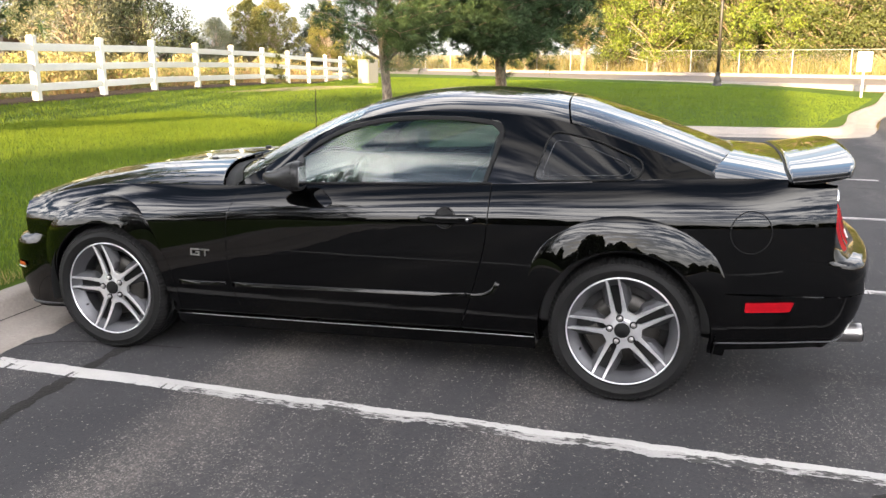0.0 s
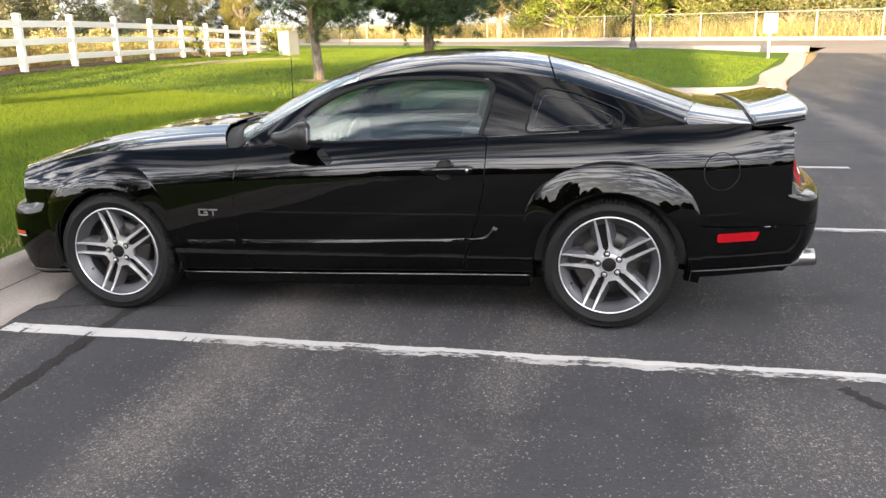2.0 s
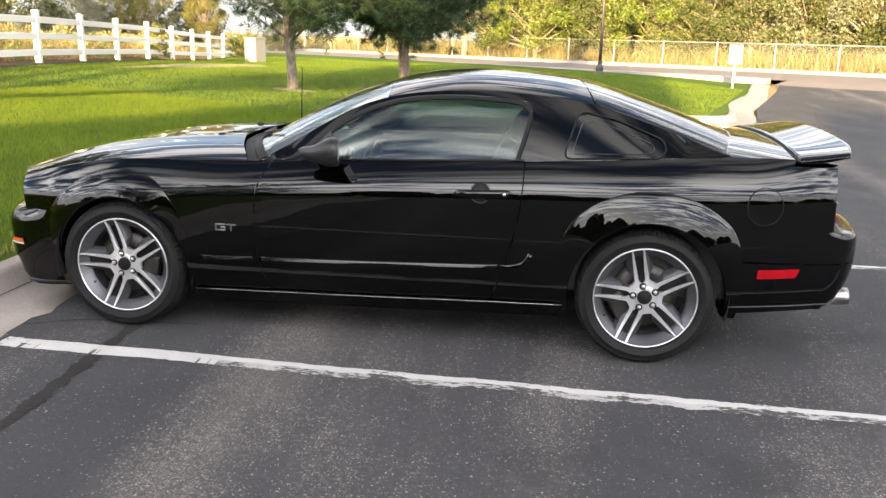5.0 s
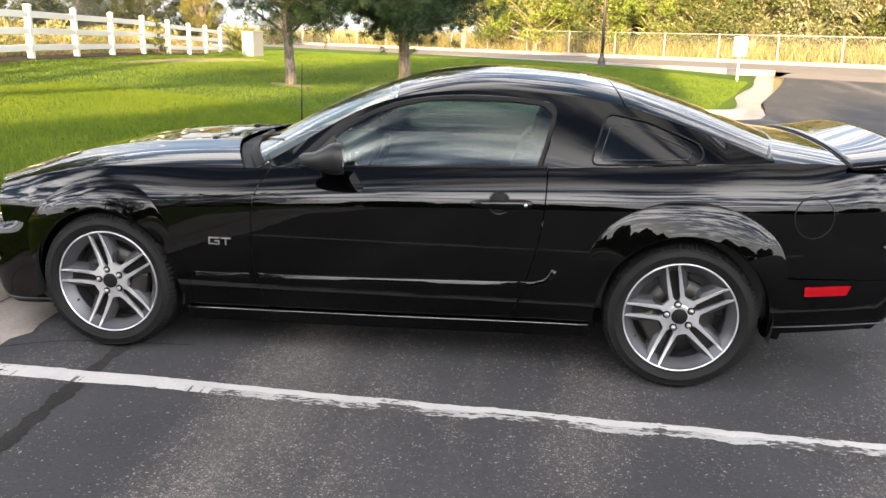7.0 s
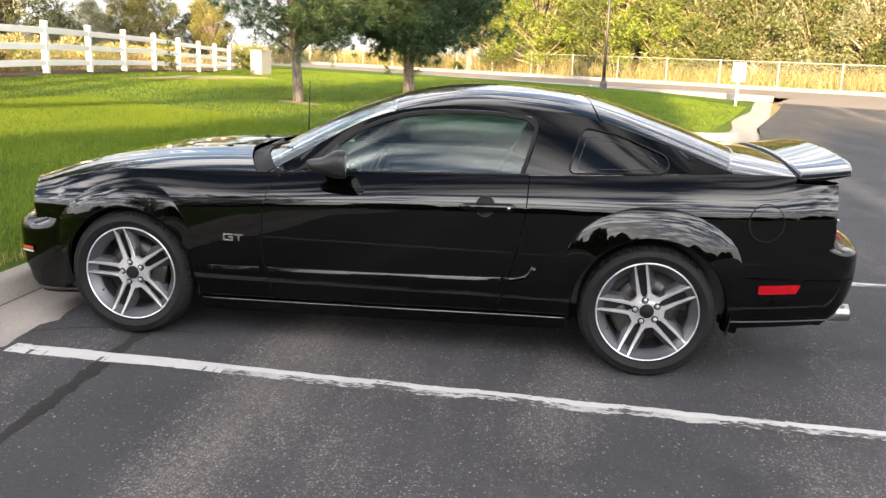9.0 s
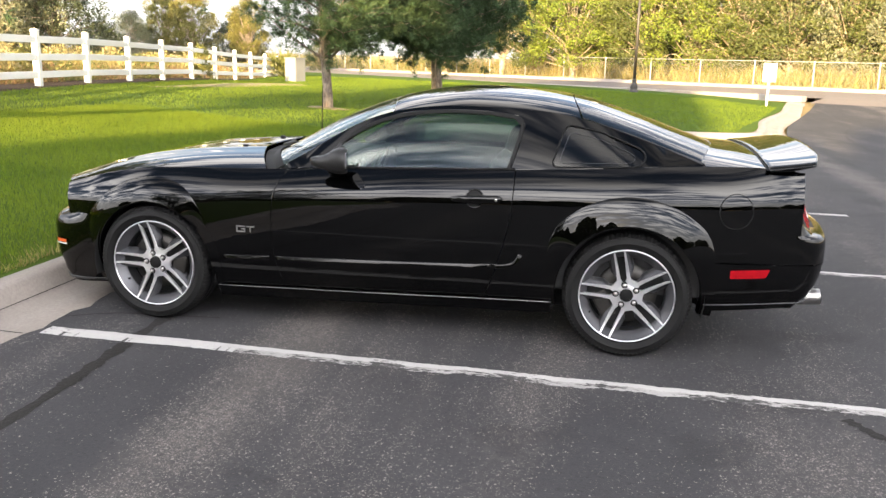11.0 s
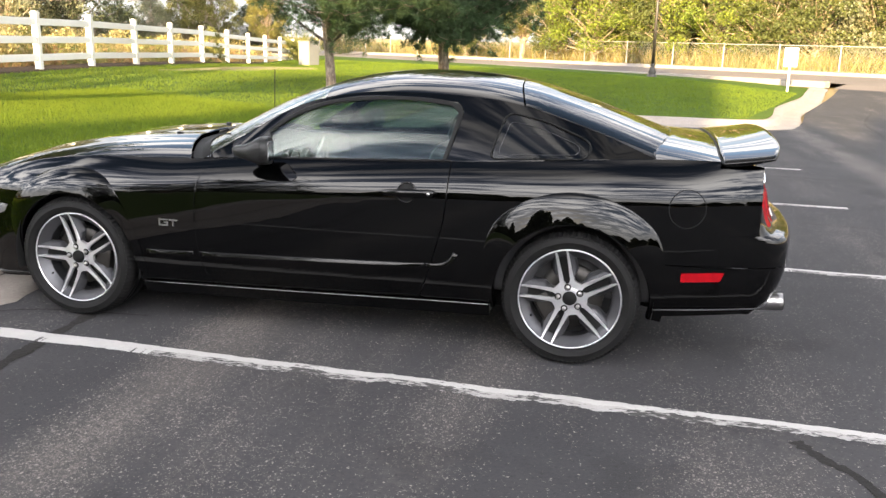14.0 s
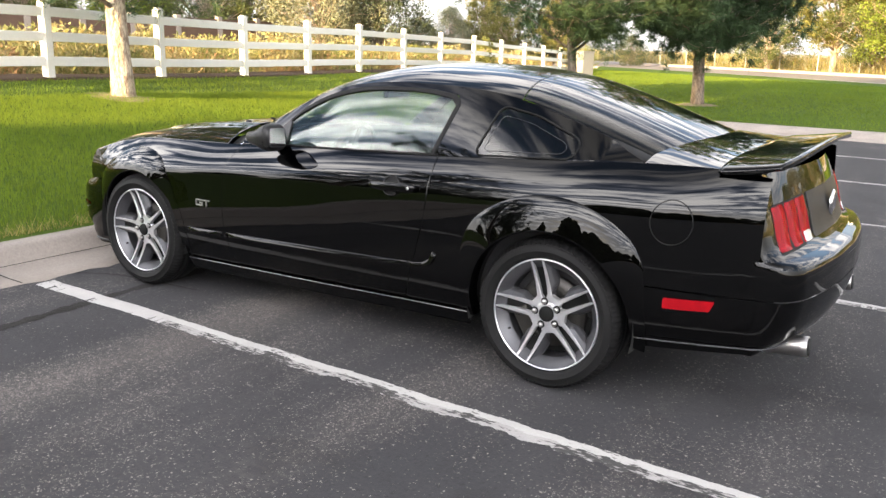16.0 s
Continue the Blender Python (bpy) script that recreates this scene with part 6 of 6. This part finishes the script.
# along the wire fence, round the dry field and behind the wall: x, y, kind, size
rows_of_trees = ((-38, 36, 2, 1.0), (-36.5, 31, 0, 0.95), (-39, 26.5, 3, 1.0), (-38.5, 21, 0, 0.9), (-39.5, 15.5, 1, 1.0), (-39, 10, 0, 1.0), (-41, 30, 3, 0.9), (-44, 24, 0, 1.2), (-44, 15, 3, 1.1), (-43, 6, 0, 1.2), (-42, -4, 1, 1.3), (-27.8, 31.2, 1, 1.0), (-26.3, 34.3, 4, 1.0)), (
    (-30.5, 35.0, 1, 1.1), (-28.2, 41.0, 4, 0.64), (-28.6, 45.3, 1, 0.52), (-29.4, 48.3, 1, 0.47), (-28.8, 50, 2, 0.66), (-25.8, 48, 2, 0.68), (-24.5, 52.5, 4, 0.74)), (
    (-22.3, 49, 2, 0.58), (-19.0, 54, 4, 0.4), (-9.5, 53, 0, 0.9), (-5.5, 52, 2, 1.15), (-3.2, 51, 0, 1.0), (-0.8, 48.9, 3, 1.05)), (
    (1.1, 51, 0, 1.2), (3.9, 47.9, 0, 1.1), (6.3, 46.6, 3, 1.05), (5.2, 50.5, 4, 1.5), (12.6, 48.5, 4, 1.5), (8.7, 45.8, 0, 1.1), (11.3, 45.2, 0, 1.15), (14, 43.9, 1, 1.1), (16.8, 42.6, 0, 1.1), (19.5, 40.5, 0, 1.1)), (
    (23, 38, 1, 1.2), (27, 36, 0, 1.2), (10, 53, 0, 1.4), (1, 58, 0, 1.4), (18, 49, 0, 1.4))
first = set()
for x, y, k, size in (q for row in rows_of_trees for q in row):
    z = float(base_z(x, y))
    m = Matrix.Translation((x, y, z)) @ Matrix.Rotation(rt.uniform(0, 6.28), 4, "Z") @ Matrix.Diagonal((size * rt.uniform(0.92, 1.1), size * rt.uniform(0.92, 1.1), size * rt.uniform(0.92, 1.08), 1))
    if k in first:
        copy_thing(kinds[k], m)
    else:
        first.add(k)
        kinds[k].matrix_basis = m

# tall unseen trees added behind the walker, to cast the shade over the lot
shade = leaf_tree("shade_tree", "unseen tall dense tree added to shade the parking lot", 15.0, 6.0, 0.85, 16000, M_LEAF_A, M_BARK, 21, "trees behind the lot", clumps=60, low=0.04, airy=0.2)
shade.matrix_basis = pose(-9.3, -45.0, 0, 0, 0, 40) @ Matrix.Diagonal((0.62, 0.62, 1.0, 1))
for x, y, wide, tall in ((-8.4, -49.0, 0.72, 1.02), (-6.9, -46.2, 0.48, 0.95), (-4.4, -49, 0.85, 0.74), (0.8, -50, 1.0, 0.68), (5.2, -50, 1.0, 0.54), (10, -50, 1.1, 0.44), (-1.2, -45, 1.0, 0.74), (3.2, -47, 0.9, 0.62), (8.0, -45.5, 1.0, 0.48), (15, -48, 1.4, 0.40), (22, -46, 1.0, 0.50), (29, -48, 1.3, 0.42), (38, -46, 1.1, 0.5), (48, -47, 1.2, 0.5), (-14.5, -47.5, 0.6, 0.55), (-16.5, -50, 0.9, 0.52), (-22, -50, 0.9, 0.52), (-28.5, -49.5, 0.9, 0.52), (-19, -47, 0.5, 0.72), (-24.5, -48, 0.8, 0.58), (-33, -49, 0.95, 0.62), (-42, -49, 1.1, 0.6), (-54, -48, 1.1, 0.62)):
    copy_thing(shade, pose(x, y, 0, 0, 0, rt.uniform(0, 360)) @ Matrix.Diagonal((wide, wide, tall, 1)))


# ---- lamp post, sign, cabinet, wall ----
def street_lamp(x, y, z, label):
    t = thing("street_lamp", label, "street lamp", "lamp posts", at=(x, y, z))
    lathe("base", [(0.19, -0.1), (0.19, 0.06), (0.15, 0.10), (0.13, 0.14), (0.16, 0.20), (0.10, 0.34), (0.085, 0.42), (0.11, 0.46), (0.07, 0.52)], M_LAMP, t, "moulded cast base", 20, "z")
    tube("pole", [(0, 0, 0.5), (0, 0, 2.5), (0, 0, 4.6)], [0.062, 0.055, 0.045], M_LAMP, t, sides=12)
    lathe("lantern", [(0.05, 4.6), (0.16, 4.7), (0.22, 5.15), (0.10, 5.35), (0.02, 5.5)], M_SIGN, t, "pale lantern head", 14, "z")
    return t


street_lamp(2.36, 29.3, 0.34, "dark bronze lamp post with a moulded base")
# unseen post behind, added to throw a thin line of shadow across the lawn
street_lamp(-9.75, -12.1, 0.0, "unseen dark bronze lamp post added to cast a thin lawn shadow")

sign = thing("road_sign", "small blank white sign on a thin post by the drive", "sign", at=(6.55, 24.6, 0.16))
block("sign_post", (-0.03, -0.02, -0.2), (0.03, 0.02, 1.35), M_SIGN, sign, 0.004)
block("sign_plate", (-0.21, -0.035, 0.82), (0.21, -0.021, 1.42), M_SIGN, sign, 0.004)

cab = thing("utility_cabinet", "pale grey steel utility cabinet on the lawn", "cabinet", at=(-11.2, 28.0, float(lawn_z(-11.2, 28.0))))
cab.rotation_euler = (0, 0, radians(-18))
block("cabinet_body", (-0.27, -0.32, -0.1), (0.27, 0.32, 0.90), M_BOXGREY, cab, 0.015)
block("cabinet_lid", (-0.295, -0.345, 0.901), (0.295, 0.345, 0.95), M_BOXGREY, cab, 0.012)
block("cabinet_door", (-0.23, -0.335, 0.03), (0.23, -0.321, 0.84), M_BOXGREY, cab, 0.006)
block("door_latch", (0.16, -0.355, 0.42), (0.20, -0.336, 0.52), M_STEEL, cab, 0.004)

wall = thing("boundary_wall", "long dark brown board wall with pale capping stones", "wall")
wx0, wy0, wx1, wy1 = -36.5, -18.0, -32.0, 35.7
wd = math.degrees(math.atan2(-(wx1 - wx0), wy1 - wy0))
run = math.hypot(wx1 - wx0, wy1 - wy0)
bay = 2.6
for k in range(int(run / bay)):
    q = block("wall_panel", (-0.08, k * bay + 0.02, -0.4), (0.08, (k + 1) * bay - 0.02, 2.08), M_BROWN, wall, 0.01)
    c = block("capping_stone", (-0.14, (k + 1) * bay - 0.3, -0.4), (0.14, (k + 1) * bay + 0.0, 2.22), M_CONCRETE, wall, 0.03)
wall.matrix_basis = pose(wx0, wy0, 0.42, 0, 0, wd)

# ---- wire fence beyond the road ----
wire = thing("wire_fence", "galvanised chain-link fence with a top rail", "fence")
WF, WZ, WH = 39.4, 0.42, 1.28
wp = None
for k in range(46):
    a = -36 + 3.05 * k
    x, y = on_road(a, WF)
    if wp is None:
        wp = lathe("fence_post", [(0.035, -0.1), (0.035, WH + 0.03), (0.02, WH + 0.06), (0.0, WH + 0.07)], M_GALV, wire, "", 8, "z")
        q = wp
    else:
        q = new("fence_post", wp.data)
        q.parent = wire
    q.location = (x, y, WZ)
tube("top_rail", [(*on_road(a, WF), WZ + WH) for a in (-36, 20, 60, 101.25)], 0.024, M_GALV, wire, sides=6)
vs, fs = [], []
for k in np.arange(-36, 101, 0.16):
    for q in (1, -1):
        a0, a1 = k, k + q * (WH - 0.05)
        p0, p1 = on_road(a0, WF + 0.03), on_road(a1, WF + 0.03)
        o = len(vs)
        e = road_dir * 0.0035
        vs += [(p0[0] - e[0], p0[1] - e[1], WZ + 0.05), (p0[0] + e[0], p0[1] + e[1], WZ + 0.05), (p1[0] + e[0], p1[1] + e[1], WZ + WH), (p1[0] - e[0], p1[1] - e[1], WZ + WH)]
        fs.append((o, o + 1, o + 2, o + 3))
mesh_object("wire_mesh", vs, fs, M_GALV, wire, "diamond wire mesh")


# ---- grass, weeds, bushes ----
def blades(name, label, xs, ys, zs, height, width, mat, seed, lean=0.35, category="grass"):
    nr = np.random.default_rng(seed)
    n = len(xs)
    a = nr.uniform(0, 2 * np.pi, n)
    h = height * nr.uniform(0.6, 1.25, n)
    dx, dy = np.cos(a) * width / 2, np.sin(a) * width / 2
    lx, ly = nr.normal(0, lean, n) * h, nr.normal(0, lean, n) * h
    v = np.stack([np.stack([xs - dx, ys - dy, zs - 0.01], 1), np.stack([xs + dx, ys + dy, zs - 0.01], 1), np.stack([xs + lx, ys + ly, zs + h], 1)], 1).reshape(-1, 3)
    ob = mesh_object(name, v, np.arange(3 * n).reshape(-1, 3), mat)
    return tagged(ob, label, category, kind="stuff")


def scatter(poly, n, seed):
    nr = np.random.default_rng(seed)
    q = np.array(poly)
    lo, hi = q.min(0), q.max(0)
    p = nr.uniform(lo, hi, (int(n), 2))
    return p[within(p[:, 0], p[:, 1], poly)].T


near_x, near_y = scatter([(-2.75, -2.45), (-2.48, -1.85), (-2.48, 4), (-3.0, 9), (-7.5, 9), (-7.5, -3.0), (-4.0, -3.0), (-3.3, -2.85)], 150000, 1)
blades("lawn_grass", "short mown green grass close to the kerb", near_x, near_y, lawn_z(near_x, near_y), 0.05, 0.0075, M_GRASS, 2)
far_x, far_y = scatter([(-2.48, 4), (-2.46, 13.0), (3.9, 13.0), (5.0, 17), (6.8, 24), (3.5, 28), (-14.6, 37), (-9.85, 8.0), (-7.9, -3.0), (-7.5, -3.0), (-7.5, 9), (-3, 9)], 330000, 3)
blades("far_lawn_grass", "mown green grass across the rising lawn", far_x, far_y, lawn_z(far_x, far_y), 0.042, 0.013, M_GRASS, 4)
ex, ey = -2.49 - np.abs(np.random.default_rng(7).normal(0, 0.05, 2600)), np.random.default_rng(8).uniform(-1.8, 12.8, 2600)
blades("kerb_edge_grass", "longer straw-flecked grass along the kerb", ex, ey, np.full(2600, 0.15), 0.085, 0.008, M_DRY, 9, 0.6)

M_WEED = leafy("green_weeds", (0.11, 0.13, 0.035), (0.20, 0.19, 0.06), 0.35)
M_RUST = leafy("rusty_weeds", (0.24, 0.13, 0.06), (0.42, 0.28, 0.14), 0.35)
wx, wy = scatter([(-7.5, -3), (-11.0, 14), (-15.0, 36), (-33, 36), (-35, -3)], 135000, 12)
keep = wx < fence_x(wy) - 0.55
wx, wy = wx[keep], wy[keep]
nr = np.random.default_rng(3)
pick = np.sin(wx * 0.9 + 2 * np.sin(wy * 0.7)) + np.sin(wy * 1.3 + wx * 0.4) + nr.normal(0, 0.75, len(wx))
tuft = 0.5 + 0.28 * np.sin(wx * 2.3 + 1.7 * np.sin(wy * 1.9)) + 0.28 * np.sin(wy * 2.7 + np.sin(wx * 1.1))
alive = nr.random(len(wx)) < 0.35 + 0.65 * np.clip(tuft, 0, 1)
for nm, lab, lo, hi, mat, h, w_, ln in (("dry_weeds", "tall golden dry weeds in the field", -0.6, 0.75, M_DRY, 0.62, 0.02, 0.5), ("green_weeds", "patches of green weeds in the dry field", 0.75, 9, M_WEED, 0.55, 0.03, 0.6), ("rusty_weeds", "low rust-coloured weeds in the dry field", -9, -0.6, M_RUST, 0.50, 0.04, 0.7)):
    k = (pick >= lo) & (pick < hi) & alive
    blades(nm, lab, wx[k], wy[k], base_z(wx[k], wy[k]), h * (0.35 + 0.9 * np.clip(tuft[k], 0, 1)) * np.clip(1.12 - 0.05 * (fence_x(wy[k]) - wx[k]), 0.45, 1.0), w_, mat, 5, ln, "weeds")
nr = np.random.default_rng(31)
al, ac = nr.uniform(-38, 100, 42000), WF + 0.4 + np.abs(nr.normal(0, 3.2, 42000))
rx, ry = al * road_dir[0] + ac * road_n[0], al * road_dir[1] + ac * road_n[1]
g1 = nr.random(42000) < 0.72
blades("verge_weeds", "tall straw-coloured weeds behind the wire fence", rx[g1], ry[g1], base_z(rx[g1], ry[g1]), 1.05, 0.045, M_DRY, 32, 0.35, "weeds")
blades("verge_green_weeds", "green weeds mixed in behind the wire fence", rx[~g1], ry[~g1], base_z(rx[~g1], ry[~g1]), 0.95, 0.06, M_WEED, 33, 0.45, "weeds")

def weed_bushes(name, label, count, leaf, mat, seed, low_h, high_h):
    """Many small leafy clumps standing behind the rail fence, thickest close to it."""
    nr = np.random.default_rng(seed)
    cy = nr.uniform(-2.5, 34, count)
    cx = fence_x(cy) - 0.75 - np.abs(nr.normal(0, 3.2, count))
    rad, tall = nr.uniform(0.18, 0.5, count), nr.uniform(low_h, high_h, count)
    per = 190
    c = np.repeat(np.stack([cx, cy, base_z(cx, cy)], 1), per, 0)
    n = len(c)
    d = nr.normal(0, 1, (n, 3))
    d /= np.linalg.norm(d, axis=1)[:, None]
    up = nr.uniform(0, 1, n) ** 0.8
    p = c + d * np.repeat(rad, per)[:, None] * np.array([1, 1, 0.25]) * (1.1 - 0.6 * up)[:, None]
    p[:, 2] = c[:, 2] + np.repeat(tall, per) * up
    ax = d * 0.6 + nr.normal(0, 0.5, (n, 3)) + np.array([0, 0, 0.5])
    ax /= np.linalg.norm(ax, axis=1)[:, None]
    sd = np.cross(ax, nr.normal(0, 1, (n, 3)))
    sd /= np.linalg.norm(sd, axis=1)[:, None] + 1e-9
    ln = leaf * nr.uniform(0.6, 1.4, (n, 1))
    v = np.stack([p, p + ax * ln * 0.5 + sd * ln * 0.22, p + ax * ln, p + ax * ln * 0.5 - sd * ln * 0.22], 1).reshape(-1, 3)
    i = np.arange(n)[:, None] * 4 + np.array([[0, 1, 2, 3]])
    return tagged(mesh_object(name, v, i, mat), label, "weeds", kind="stuff")


weed_bushes("golden_weed_clumps", "bushy golden weeds crowding behind the rail fence", 170, 0.10, leafy("golden_weed", (0.17, 0.145, 0.055), (0.36, 0.31, 0.14), 0.35), 51, 0.5, 1.05)
weed_bushes("olive_weed_clumps", "bushy olive-green weeds behind the rail fence", 190, 0.09, M_WEED, 52, 0.35, 0.95)
weed_bushes("rusty_weed_clumps", "low reddish-brown weeds behind the rail fence", 80, 0.09, M_RUST, 53, 0.3, 0.6)
bush = leaf_tree("bush", "small green bush growing through the fence", 0.95, 0.42, 0.09, 1500, M_WEED, M_BARK, 41, "", clumps=18, low=0.05)
bush.location = (-12.75, 22.9, 0.55)
bush["category"] = "bush"
spiky = thing("spiky_shrub", "spiky yucca-like shrub with sword leaves by the fence end", "shrub", at=(-14.0, 34.0, 0.26))
cs = [(0.25 * math.cos(a), 0.25 * math.sin(a), 0.3 + 0.5 * (k % 3) / 2) for k, a in enumerate(np.linspace(0, 6.28, 16))]
needle_mesh("sword_leaves", cs, [np.array((c[0] * 2, c[1] * 2, 0.8)) for c in cs], 26, 0.95, 0.05, np.random.default_rng(4), M_WEED, spiky, "long pointed leaves")
